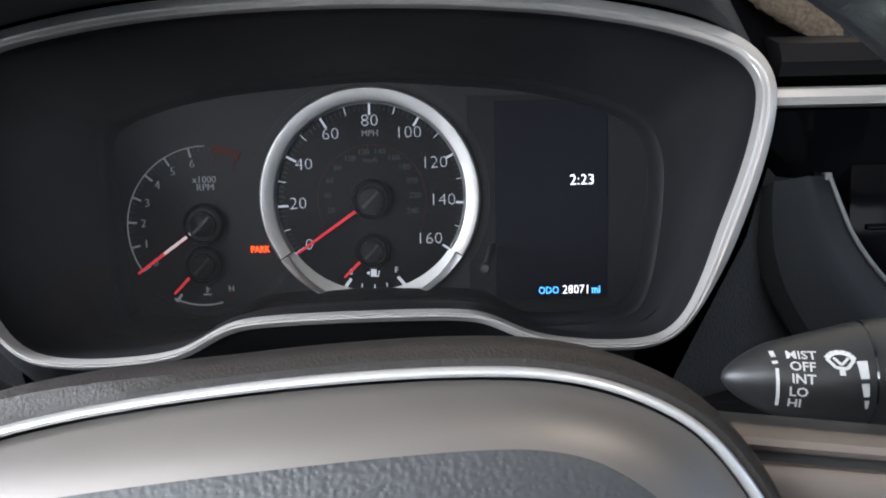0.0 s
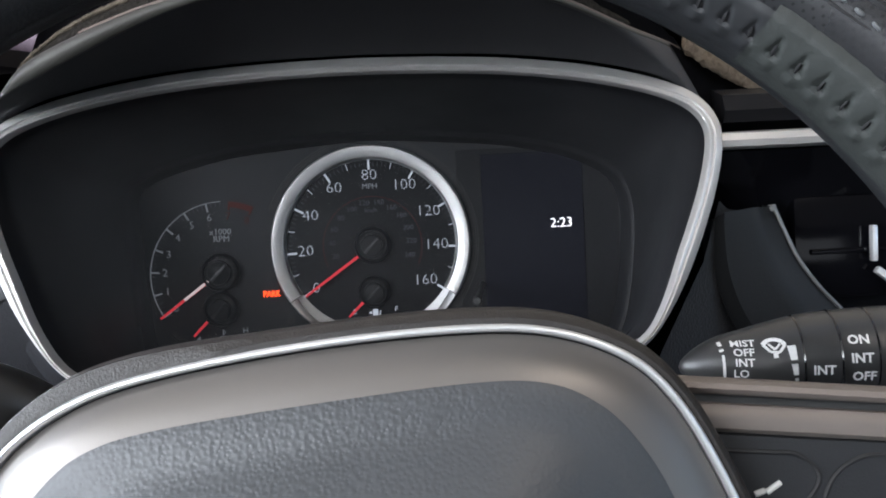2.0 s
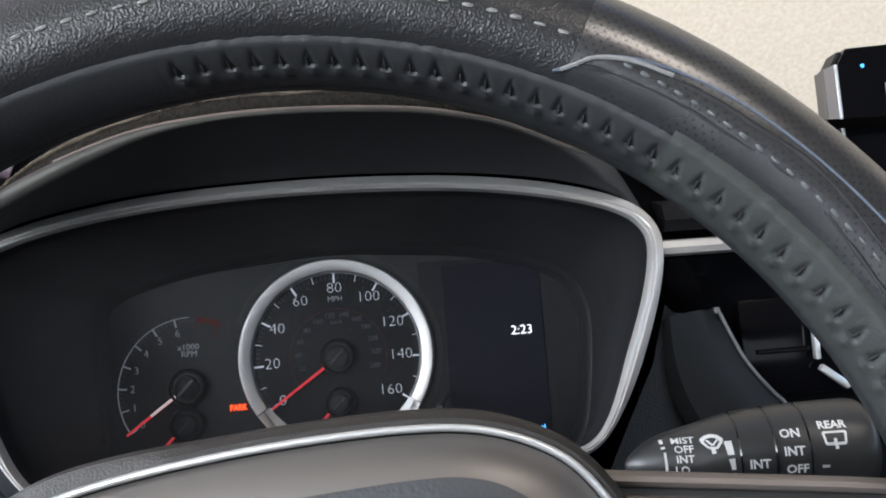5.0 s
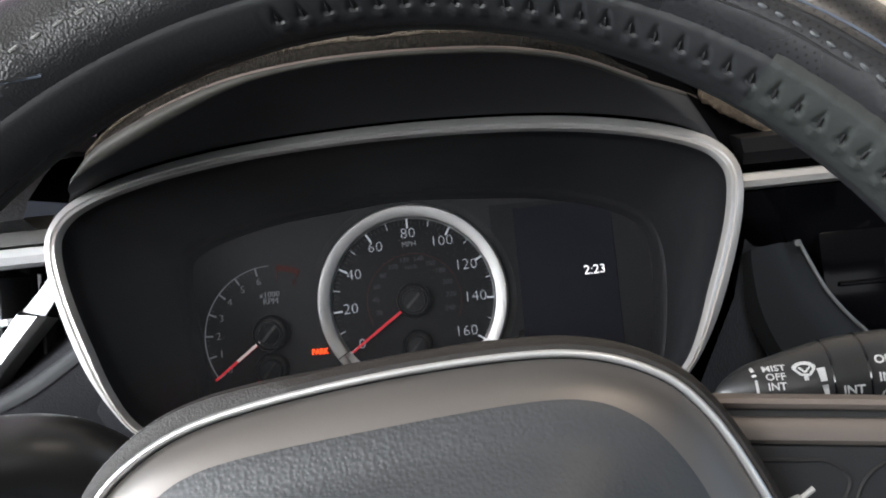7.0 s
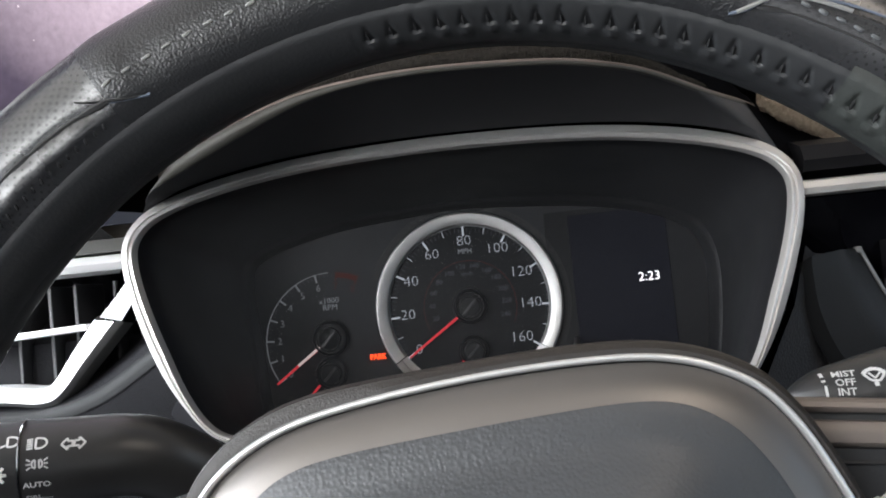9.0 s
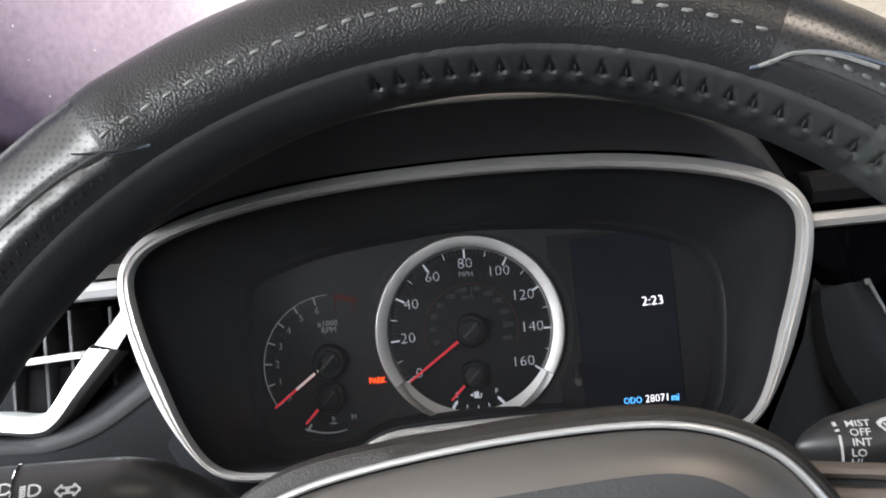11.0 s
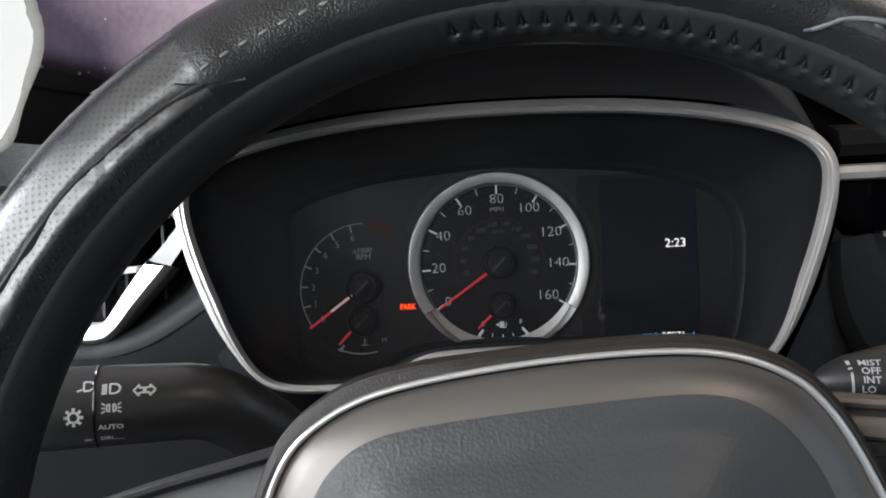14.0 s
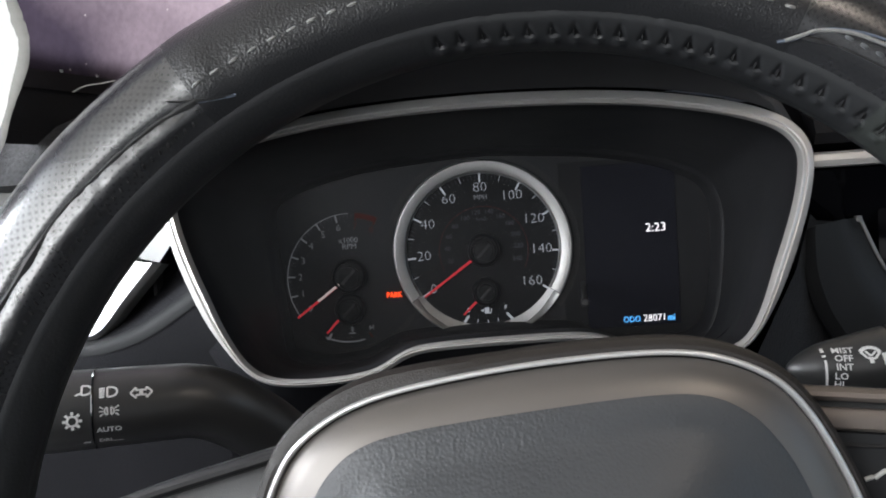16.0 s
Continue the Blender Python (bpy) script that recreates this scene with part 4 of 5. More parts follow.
part("wiper_symbol", bent(joined([bar(*p, *q, .0013) for p, q in zip(glass, glass[1:])] + [bar(*glass[0], .0404, .0027, .0008), bar(*glass[-1], .0429, .0025, .0008), bar(.0404, .0027, .0429, .0025, .0008), bar(.0401, .0053, .0417, .0034, .0007), bar(.0434, .0053, .0417, .0034, .0006),
                                  bar(.0417, .0022, .0418, .0008, .0013)]), bend), WHITE_PRINT, wiper)
part("print", bent(joined([bar(.0463, .0046, .0467, .0002, .0024, w1=.0019), bar(.0467, -.0010, .0471, -.0044, .0018, w1=.0013), bar(.0472, -.0054, .0474, -.0078, .0011, w1=.0006)]), bend), WHITE_PRINT, wiper)
for word, u, v in (("INT", .0550, -.0032), ("ON", .0652, .0058), ("INT", .0657, .0002), ("OFF", .0662, -.0054), ("REAR", .0782, .0078)):
    part("print", lettering(word, 0.0039 if word != "REAR" else 0.0036, 0, 0, bold=0.0001, wrap=put(u, v, .0003)), WHITE_PRINT, wiper)
bend = put(0, 0, .0003)
part("rear_wiper_symbol", bent(joined([bar(.0750, .0054, .0818, .0054, .0007), bar(.0750, .0054, .0755, .0018, .0007), bar(.0818, .0054, .0813, .0018, .0007), bar(.0755, .0018, .0813, .0018, .0009), bar(.0783, .0034, .0785, .0002, .0010)]), bend), WHITE_PRINT, wiper)
part("print", bent(bar(.0735, -.0050, .0758, -.0050, .0009), bend), WHITE_PRINT, wiper)

LB, LT = Vector((-.083, -.206, -.0345)), Vector((-.210, -.248, -.0290))
lights, put, ax, fr, upv = stalk("light_stalk", "black light stalk with white printed symbols", LB, LT,
                                tuple((h * .1339, r) for h, r in ((.24, .0120), (.28, .0138), (.38, .0142), (.55, .0145), (.75, .0147), (.95, .0147), (.985, .0130), (1.0, .009))))
part("stalk_neck", tube(spline([(-.1280, -.2209, -.0326), (-.1186, -.2178, -.0331), (-.1085, -.2118, -.0372), (-.0965, -.1985, -.0500), (-.0840, -.1860, -.0660), (-.0600, -.1700, -.0850)], 40), [.0140 - .0006 * k / 39 for k in range(40)], 32), STALK, lights, "black neck of the stalk")
part("groove", lathe([(.0148, 0), (.0150, .0003), (.0148, .0007)], LB + ax * .0688, 48, ax), GLOSS, lights)


def print_on(u, v, shapes):
    """Flat shapes, drawn about their middle with x to the right, laid on the stalk."""
    f = put(u, v, .0003, -1)
    part("print", bent(joined(shapes), f), WHITE_PRINT, lights)


def ring_bars(x, z, rx, rz, w, n=14, a0=0, a1=360):
    pts = [(x + rx * math.cos(radians(a0 + (a1 - a0) * k / n)), z + rz * math.sin(radians(a0 + (a1 - a0) * k / n))) for k in range(n + 1)]
    return [bar(*p, *q, w) for p, q in zip(pts, pts[1:])]


def lamp_shape(x, z, w, h):
    """A headlamp sign: a straight back and a round front."""
    return ring_bars(x, z, w, h, .0007, 14, -90, 90) + [bar(x - w * .5, z + h, x, z + h, .0007), bar(x - w * .5, z - h, x, z - h, .0007), bar(x - w * .5, z + h, x - w * .5, z - h, .0007)]


# two arrows
for g in (1, -1):
    tipx, root, end = g * .0037, g * .0018, g * .0003
    print_on(.0526, .0078, [bar(tipx, 0, root, .0020, .0007), bar(tipx, 0, root, -.0020, .0007), bar(root, .0020, root, .0009, .0007), bar(root, -.0020, root, -.0009, .0007), bar(root, .0009, end, .0009, .0007), bar(root, -.0009, end, -.0009, .0007), bar(end, .0012, end, -.0012, .0007)])
# headlamp with its beam, side lamps, sun
print_on(.0637, .0090, lamp_shape(.0008, 0, .0022, .0018) + [bar(-.0012, .0016 - k * .0008, -.0030, .0014 - k * .0008, .0006) for k in range(5)])
print_on(.0634, .0022, [b for g in (1, -1) for b in ring_bars(g * .0006, 0, g * .0010, .0013, .0006, 8, -90, 90) + [bar(g * .0006, .0013, g * .0006, -.0013, .0006), bar(g * .0020, .0009, g * .0032, .0017, .0005), bar(g * .0020, .0, g * .0033, 0, .0005), bar(g * .0020, -.0009, g * .0032, -.0017, .0005)]])
print_on(.0716, .0104, lamp_shape(.0002, 0, .0022, .0018) + [bar(-.0014, -.0012, -.0030, -.0018, .0006)])
print_on(.0756, -.0004, ring_bars(0, 0, .0017, .0018, .0008, 14) + [bar(.0021 * math.cos(k * math.pi / 4), .0022 * math.sin(k * math.pi / 4), .0032 * math.cos(k * math.pi / 4), .0033 * math.sin(k * math.pi / 4), .0010) for k in range(8)])
print_on(.0715, -.0100, [bar(-.0012, 0, .0012, 0, .0007)])
for word, u, v, size in (("AUTO", .0637, -.0047, .0026), ("DRL", .0650, -.0096, .0023)):
    part("print", lettering(word, size, 0, 0, bold=0.00006, stretch=1.15, wrap=put(u, v, .0003, -1)), WHITE_PRINT, lights)
print_on(.0612, -.0104, [bar(-.0016, 0, .0016, 0, .0004)])

# ---- dashboard ----
dash = thing("dashboard", "dark soft-touch dashboard with a hooded instrument binnacle", "dashboard", (0, 0.1, 0), kind="structure")
def along_nose(k):
    """The radius of the hood's rounded edge: swelling after its low end, then thin along the top."""
    u = k / 71
    swell = .0022 * math.exp(-((u - .17) / .11) ** 2)
    return (.0010 + swell) * min(1.0, .05 + u * 7)


# hood over the instruments: from the bezel's upper edge forward over the lip and back across the top
lip = spline([(-.1500, -.1125, .0648), (-.1455, -.1200, .0668), (-.1360, -.1420, .0664), (-.1200, -.168, .0682), (-.1000, -.181, .0770), (-.0616, -.182, .0920), (-.030, -.182, .0978), (.005, -.182, .0990), (.045, -.182, .0968), (.0684, -.180, .0932),
              (.088, -.165, .0916), (.1153, -.140, .0868), (.138, -.108, .0875), (.1585, -.076, .0884)], 90)
under = spline([(-.1495, -.1115, .0638), (-.1475, -.1122, .0655), (-.1400, -.1125, .0695), (-.126, -.1115, .0750), (-.0915, -.109, .0822), (-.05, -.1075, .0862), (.0, -.1072, .0876), (.05, -.1075, .0862), (.0915, -.109, .0822),
                (.126, -.1115, .0750), (.146, -.112, .0665), (.156, -.108, .058), (.161, -.104, .055)], 90)
under = [p + Vector((0, .0020, .0003)) for p in under]
back = [Vector((p.x * 1.06 + .002, -.02, p.z + .020)) for p in lip]
far = [Vector((p.x * 1.20, .10, p.z * 0.55 + .055)) for p in lip]
rise = [min(1.0, max(0.0, (k - 3) / 8)) * min(1.0, max(0.3, (90 - k) / 8)) for k in range(90)]
rows = [under, [u.lerp(l, .3) + Vector((0, 0, .001)) for u, l in zip(under, lip)], [u.lerp(l, .7) + Vector((0, 0, .001)) for u, l in zip(under, lip)],
        [u.lerp(l, .96) for u, l in zip(under, lip)], lip, [l + Vector((0, .004, .0004)) for l in lip]]
foot = [l.lerp(b, .20) for l, b in zip(lip, back)]
rows += [foot]
# behind the mat's rolled edge a low near-black rise is added for shade
crest = [Vector((p.x, max(-.112, p.y + .045), p.z + (p.z * .35 + .064 + .040 - p.z) * w)) if w > 0 else Vector(p) for p, w in zip(foot, rise)]
rise_back = [Vector((p.x, .03, p.z - .030 * w)) for p, w in zip(crest, rise)]
rise_rows = [foot] + [[f.lerp(c, u) + Vector((0, -.004 * math.sin(math.pi * u), .004 * math.sin(math.pi * u))) for f, c in zip(foot, crest)] for u in (.3, .6, .85, 1.0)]
rise_rows += [[c.lerp(q, u) for c, q in zip(crest, rise_back)] for u in (.15, .5, 1.0)] + [far]
part("dash_shade", lofted(rise_rows), SHADE_BLACK, dash, "added black rise behind the hood, standing in for shade")
part("hood", lofted(rows), HOOD, dash, "dark hood over the instruments")
# added near-black panel that carries the shade on past the hood's right end
part("hood_end", lofted([[u.lerp(l, k / 6) + Vector((dx, .004 * dx / .05, -dz * k / 6)) for k in range(7)] for u, l, dx, dz in ((under[84], lip[84], .0006, -.0006), (under[88], lip[88], .010, .006), (under[88], lip[88], .030, .018), (under[88], lip[88], .055, .026))]), SHADE_BLACK, dash, "black end of the hood under the mat's corner")
nose = [along_nose(k) for k in range(72)]
part("hood_edge", tube([p + Vector((0, r * .8, -r * .35)) for p, r in zip(lip[16:88], nose)], nose, 16), RIDGE, dash, "rounded brownish front edge of the hood")
# thin pale tube painted in as the bright line on the hood's lip
part("edge_highlight", tube([p + Vector((0, r * .5, r * .8)) for p, r in zip(lip[30:88], nose[14:])], [.0004 + .0002 * min(1, k / 14) for k in range(58)], 8), EDGE_HIGHLIGHT, dash, "pinkish highlight painted along the hood's edge")
# main body: top, and the fascia to the right and left of the cluster
def slab(name, prof, x0, x1, mat, label, n=12, bow=0.0):
    rows = []
    for k in range(n + 1):
        x = x0 + (x1 - x0) * k / n
        rows.append([Vector((x, y + bow * (x - 0.05) ** 2, z)) for y, z in prof])
    return part(name, lofted(rows, close_v=True, caps=True), mat, dash, label)


slab("dash_top", ((.40, .115), (.10, .098), (.03, .088), (.03, .02), (.40, .02)), -.165, .165, DASH, "dark dashboard top")
# outer parts of the top: their shade is put in by a near-black material
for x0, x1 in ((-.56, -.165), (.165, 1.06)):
    slab("dash_top", ((.40, .115), (.10, .070), (.02, .060), (-.03, .056), (-.055, .050), (-.055, .02), (.40, .02)), x0, x1, SHADE_BLACK, "dashboard top painted near-black for shade")
slab("upper_pad", ((-.060, .069), (-.100, .066), (-.112, .062), (-.115, .055), (-.112, .050), (-.06, .046)), .163, .60, HUBCAP, "dark upper pad beside the cluster")
slab("chrome_strip", ((-.112, .0460), (-.1180, .0448), (-.1190, .0418), (-.1180, .0390), (-.110, .0382)), .1575, .62, SILVER, "bright horizontal trim strip")
slab("vent_recess", ((-.07, .038), (-.112, .0372), (-.085, .016), (-.065, -.035), (-.02, -.04), (.0, .03)), .162, .60, SCREEN_GLASS, "glossy black recess under the strip")
slab("lower_dash", ((-.08, .005), (-.085, -.03), (-.08, -.10), (-.02, -.20), (.05, -.42), (.30, -.42), (.30, .05), (-.02, .05)), -.56, -.168, DASH, "dark lower dashboard")
slab("lower_dash", ((-.09, -.076), (-.08, -.10), (-.02, -.20), (.05, -.42), (.30, -.42), (.30, -.080), (-.02, -.078)), -.168, -.135, DASH, "dark lower dashboard")
slab("lower_dash", ((-.125, -.072), (-.110, -.11), (-.02, -.20), (.05, -.42), (.30, -.42), (.30, -.075), (-.02, -.072)), -.135, .162, DASH, "dark lower dashboard")
slab("lower_dash", ((-.055, -.050), (-.060, -.10), (-.02, -.20), (.05, -.42), (.30, -.42), (.30, .05), (-.02, .05), (-.045, -.02)), .162, 1.06, DASH, "dark lower dashboard")
apron = [i for i in range(NB) if rim2d[i].z < -0.022 and rim2d[i].x < 0.104]
start = next(i for i in apron if (i - 1) % NB not in apron)
apron = [(start + k) % NB for k in range(len(apron))]
part("cluster_apron", lofted([[row[i] for i in apron] for row in (bezel_row(-.0006, .006), bezel_row(-.0040, .010), bezel_row(-.010, .016), bezel_row(-.018, .028), bezel_row(-.030, .050))]), DASH, dash, "dark grained panel below the cluster")
part("cluster_surround", lofted([bezel_row(-.0002, .010), bezel_row(-.002, .013), bezel_row(-.005, .030), bezel_row(-.008, .060)], close_v=True), DASH, dash, "dark surround of the cluster")
# angled console panel with its bright edge, below the recess
edge_pts = spline([(.1885, -.1000, .0118), (.1930, -.1005, .0005), (.1985, -.1010, -.0120), (.2065, -.1015, -.0240), (.2170, -.1020, -.0360), (.2330, -.1030, -.0520), (.2550, -.1040, -.0720)], 40)
left_pts = spline([(.1600, -.1180, .0108), (.1605, -.1160, .0020), (.1630, -.1130, -.0150), (.1690, -.1110, -.0320), (.1790, -.1090, -.0480), (.1920, -.1080, -.0640), (.2080, -.1080, -.0860)], 40)
low_pts = [p + Vector((.004, .040, -.006)) for p in left_pts]
console = part("console_panel", lofted([[e + Vector((.004, .030, .002)) for e in edge_pts], edge_pts, *[[e.lerp(l, f) + Vector((-.001, -.0045, .001)) * k for e, l in zip(edge_pts, left_pts)] for f, k in ((.30, .72), (.42, 1.0), (.54, .75))], left_pts, [l + Vector((-.004, .006, -.003)) for l in left_pts], low_pts]), PANEL, dash, "dark angled panel beside the cluster")
part("edge_trim", tube([e + Vector((.0006, -.0006, .0004)) for e in edge_pts], .0009, 8), TRIM_SATIN, console, "thin bright trim along the panel's edge")
part("trim_end", box(.1868, .1898, -.1022, -.0990, .0100, .0130, .0005, 2), TRIM_SATIN, console)
part("side_filler", lofted([[Vector((.160, -.112, .016)), Vector((.168, -.100, .012)), Vector((.20, -.070, .008))], [Vector((.150, -.118, -.010)), Vector((.165, -.100, -.015)), Vector((.20, -.070, -.02))], [Vector((.128, -.128, -.045)), Vector((.160, -.105, -.050)), Vector((.21, -.070, -.05))], [Vector((.10, -.13, -.10)), Vector((.150, -.10, -.11)), Vector((.22, -.07, -.12))]]), GRAINED, dash, "dark grained filler beside the column")
# centre vent inside the recess: a vane, and two bright pieces drawn as highlights
vent_c = thing("centre_air_vent", "glossy black centre air vent with added bright highlights", "air vent", (.24, -.075, -.005))
part("vent_frame", box(.205, .36, -.086, -.060, -.034, .016, .004, 2), SCREEN_GLASS, vent_c, "glossy black frame")
part("vent_vane", box(.212, .350, -.0885, -.070, -.012, -.0095, .0008, 2), SCREEN_GLASS, vent_c, "dark vane")
part("vent_glint", box(.2385, .2412, -.0935, -.090, -.0160, .0010, .0008, 2), BRIGHT, vent_c, "bright piece drawn as a highlight")
part("vent_glint", box(.2390, .2560, -.0935, -.090, -.0270, -.0235, .0008, 2, Matrix.Translation((.248, -.1, -.025)) @ Matrix.Rotation(radians(38), 4, "Y") @ Matrix.Translation((-.248, .1, .025))), BRIGHT, vent_c, "bright piece drawn as a highlight")

# left side: air vent, its trims and the panel below
vent_l = thing("side_air_vent", "dark air vent framed by bright silver trim", "air vent", (-.20, -.095, .012))
part("vent_box", lofted([[Vector(p) for p in row] for row in (((-.262, -.088, -.018), (-.20, -.096, -.018), (-.176, -.102, .014), (-.166, -.106, .040), (-.262, -.088, .040)), ((-.262, -.03, -.010), (-.21, -.03, -.010), (-.20, -.03, .010), (-.19, -.03, .032), (-.262, -.03, .032)))], close_v=True, caps=False), GLOSS, vent_l, "black inside of the vent")
part("vent_back", box(-.262, -.185, -.034, -.030, -.014, .036), BUCKET, vent_l, "black grille behind the slats")
A = spline([(-.275, -.093, -.0135), (-.233, -.100, -.0150), (-.214, -.104, -.0168), (-.2035, -.106, -.0140), (-.192, -.106, .0005), (-.1795, -.107, .0152)], 40)
B = spline([(-.275, -.093, -.0220), (-.2335, -.101, -.0235), (-.210, -.105, -.0256), (-.1985, -.107, -.0215), (-.184, -.108, -.0065), (-.1655, -.109, .0124)], 40)
C = [a.lerp(b, .72) for a, b in zip(A, B)]
part("vent_trim", lofted([[a + Vector((0, .010, .0012)) for a in A], [a + Vector((0, 0, .0012)) for a in A], [a + Vector((0, -.0030, .0004)) for a in A], [a + Vector((0, -.0038, -.0006)) for a in A], [c + Vector((0, -.0038, 0)) for c in C]]), BRIGHT, vent_l, "bright satin trim round the vent")
part("trim_bevel", lofted([[c + Vector((0, -.0037, -.0002)) for c in C], [b + Vector((0, -.0012, .0006)) for b in B], [b + Vector((0, .000, 0)) for b in B], [b + Vector((0, .010, -.001)) for b in B]]), TRIM_SATIN, vent_l, "duller lower bevel of the trim")
part("upper_trim", lofted([[Vector(p) for p in row] for row in (((-.1795, -.1060, .0158), (-.1672, -.1085, .0130)), ((-.1700, -.1070, .0250), (-.1590, -.1100, .0230)), ((-.1600, -.1080, .0360), (-.1540, -.1120, .0340)))]), TRIM_SATIN, vent_l, "duller satin end of the trim")
part("slat", box(-.262, -.1855, -.1080, -.085, .0095, .0128, .0010, 2, Matrix.Translation((-.2, -.1, .01)) @ Matrix.Rotation(radians(-2.5), 4, "Y") @ Matrix.Translation((.2, .1, -.01))), BRIGHT, vent_l, "bright edged slat")
for x in (-.178, -.199, -.2125, -.230):
    part("vane", box(x - .0010, x + .0010, -.090, -.060, -.014, .034, .0004, 1), PLASTIC, vent_l, "upright black vane")
slab("upper_strip", ((-.092, .0475), (-.1065, .0458), (-.1085, .0420), (-.1065, .0385), (-.090, .0375)), -.30, -.152, BRIGHT, "bright horizontal trim strip")
slab("strip_ledge", ((-.06, .066), (-.095, .060), (-.1045, .0540), (-.1050, .0475), (-.06, .046)), -.32, -.1560, OLIVE, "dull olive-grey ledge above the strip")
lowl = spline([(-.29, -.104, -.029), (-.225, -.112, -.0290), (-.200, -.116, -.0285), (-.175, -.119, -.0215), (-.150, -.121, -.0075), (-.138, -.122, .0010)], 40)
part("knee_panel", lofted([[p + Vector((-.035, .05, .006)) for p in lowl], [p + Vector((-.012, .012, .0035)) for p in lowl], lowl, [p + Vector((.004, -.0015, -.006)) for p in lowl], [Vector((p.x + .012, p.y + .004, -.060)) for p in lowl], [Vector((p.x + .012, p.y + .03, -.16)) for p in lowl]]), DASH, dash, "dark knee panel below the vent")

part("ledge", lofted([[p + Vector((-.007, .010, .0030)) for p in lowl], [p + Vector((-.003, .002, .0028)) for p in lowl], [p + Vector((-.001, -.0004, .0014)) for p in lowl], [p + Vector((.0006, -.0012, -.0006)) for p in lowl], [p + Vector((.0016, -.0014, -.0026)) for p in lowl]]), LEDGE, dash, "worn grey rounded ledge of the knee panel")

# ---- carpet mat on the dashboard ----
mat = thing("dash_mat", "grey-brown carpet mat lying on the dashboard", "dash mat", (0, .05, .10))
fold = spline([p + Vector((0, .020 + .004 * min(1, k / 8), .0104 - .0008 * min(1, k / 9))) for k, p in enumerate(lip[8:82:4])], 700)


def fuzz(p, amp):
    return p + Vector((noise.noise(p * 420), noise.noise(p * 420 + Vector((7, 0, 0))), noise.noise(p * 420 + Vector((0, 9, 0))))) * amp


rows = []
for i, p in enumerate(fold):
    r = 0.0040 * min(1.0, 0.62 + i / 200, 0.25 + (699 - i) / 160) * (1 + 0.18 * noise.noise(p * 60))
    ring = []
    for j in range(28):
        a = 2 * math.pi * j / 28
        # a raised worn edge runs along the top of the roll
        ridge = 1 + 0.22 * math.exp(-((math.degrees(a) - 78) / 16) ** 2) - 0.12 * math.exp(-((math.degrees(a) - 45) / 12) ** 2)
        ring.append(p + Vector((0, -r * ridge * math.cos(a), r * ridge * math.sin(a))) + noise.noise_vector(p * 1500 + Vector((0, math.cos(a) * 4, math.sin(a) * 4))) * .00055)
    rows.append(ring)
part("mat_edge", lofted(rows, close_v=True, caps=True), MAT, mat, "fuzzy rolled front edge of the mat")
# a worn edge, painted paler for the light along the roll's top
streak = [row[5] + Vector((0, -.0004, .0001 + .0004 * noise.noise(row[5] * 90))) for row in rows[40:560]]
part("roll_streak", tube(streak, [(.0009 + .0006 * noise.noise(p * 70)) * min(1, (i + 20) / 90, (540 - i) / 200) for i, p in enumerate(streak)], 7), ROLL_STREAK, mat, "paler worn streak painted as lit along the rolled edge")
tip = spline([(.1530, -.094, .0905), (.1640, -.092, .0860), (.1770, -.090, .0800), (.1900, -.087, .0730), (.2000, -.085, .0660)], 50)
rows = []
for i, p in enumerate(tip):
    u = i / 49
    r = 0.0094 * math.sin(math.pi * min(1, .10 + u * .86)) ** .6
    rows.append([fuzz(p + Vector((0, -r * .7 * math.cos(a), r * math.sin(a))), .0014) for a in (2 * math.pi * j / 18 for j in range(18))])
part("mat_corner", lofted(rows, close_v=True, caps=True), MAT_TAN, mat, "thick tan corner of the mat")
rows = []
for k in range(30):
    y = -.05 + .40 * k / 29
    rows.append([fuzz(Vector((x, y, .112 - .040 * min(1, max(0, (-.12 - x) / .10)) + .02 * max(0, y) / .35 + .012 * math.exp(-((x / .13) ** 2)) * math.exp(-(((y + .05) / .12) ** 2)))), .0012) for x in (.165 + .80 * j / 60 for j in range(61))])
part("mat_sheet", lofted(rows), MAT, mat, "flat part of the mat")

rows = []
for k in range(60):
    x = -.46 + .291 * k / 59
    rows.append([fuzz(Vector((x, y + .004 * noise.noise(Vector((x * 30, 0, 5))), z + .003 * noise.noise(Vector((x * 25, y * 25, 3))))), .0011) for y, z in ((-.100, .052), (-.117, .0575), (-.113, .066), (-.104, .073), (-.095, .080), (-.085, .087), (-.075, .092), (-.062, .096), (-.05, .098), (.0, .099), (.10, .098))])
part("mat_sheet", lofted(rows), MAT_GREY, mat, "grey dusty part of the mat in the driver's corner")
def cover_foot(x):
    """The lower edge of the cover, which curls in towards the driver at its end."""
    d = max(0.0, .02 - x)
    return Vector((x, .42 - .45 * (x - .28) ** 2 - 2.87 * d ** 1.4, .150 - .042 * min(1.0, d / .22)))


# dark strip put in for the shadow under the cover's lower edge
rows = []
for k in range(41):
    q = cover_foot(-.30 + .17 * k / 40)
    rows.append([Vector((q.x, q.y + .006 + dy + .002 * noise.noise(Vector((q.x * 40, 0, z * 40))), z)) for dy, z in ((.004, .078), (.001, .090), (.0, .100), (.001, .112), (.006, .122), (.03, .128))])
part("dash_shade", lofted(rows), DASH, dash, "dark strip standing in for shade behind the mat")
part("straw", tube(spline([(-.2060, -.103, .1030), (-.1990, -.1035, .1055), (-.1900, -.104, .1062), (-.1830, -.1042, .1070)], 16), .00032, 6), SEAL, mat, "pale straw lying in the gap")

# ---- screen in the middle of the dashboard ----
screen = thing("infotainment_screen", "upright black glass touch screen with a silver side", "screen", (.40, -.01, .03))
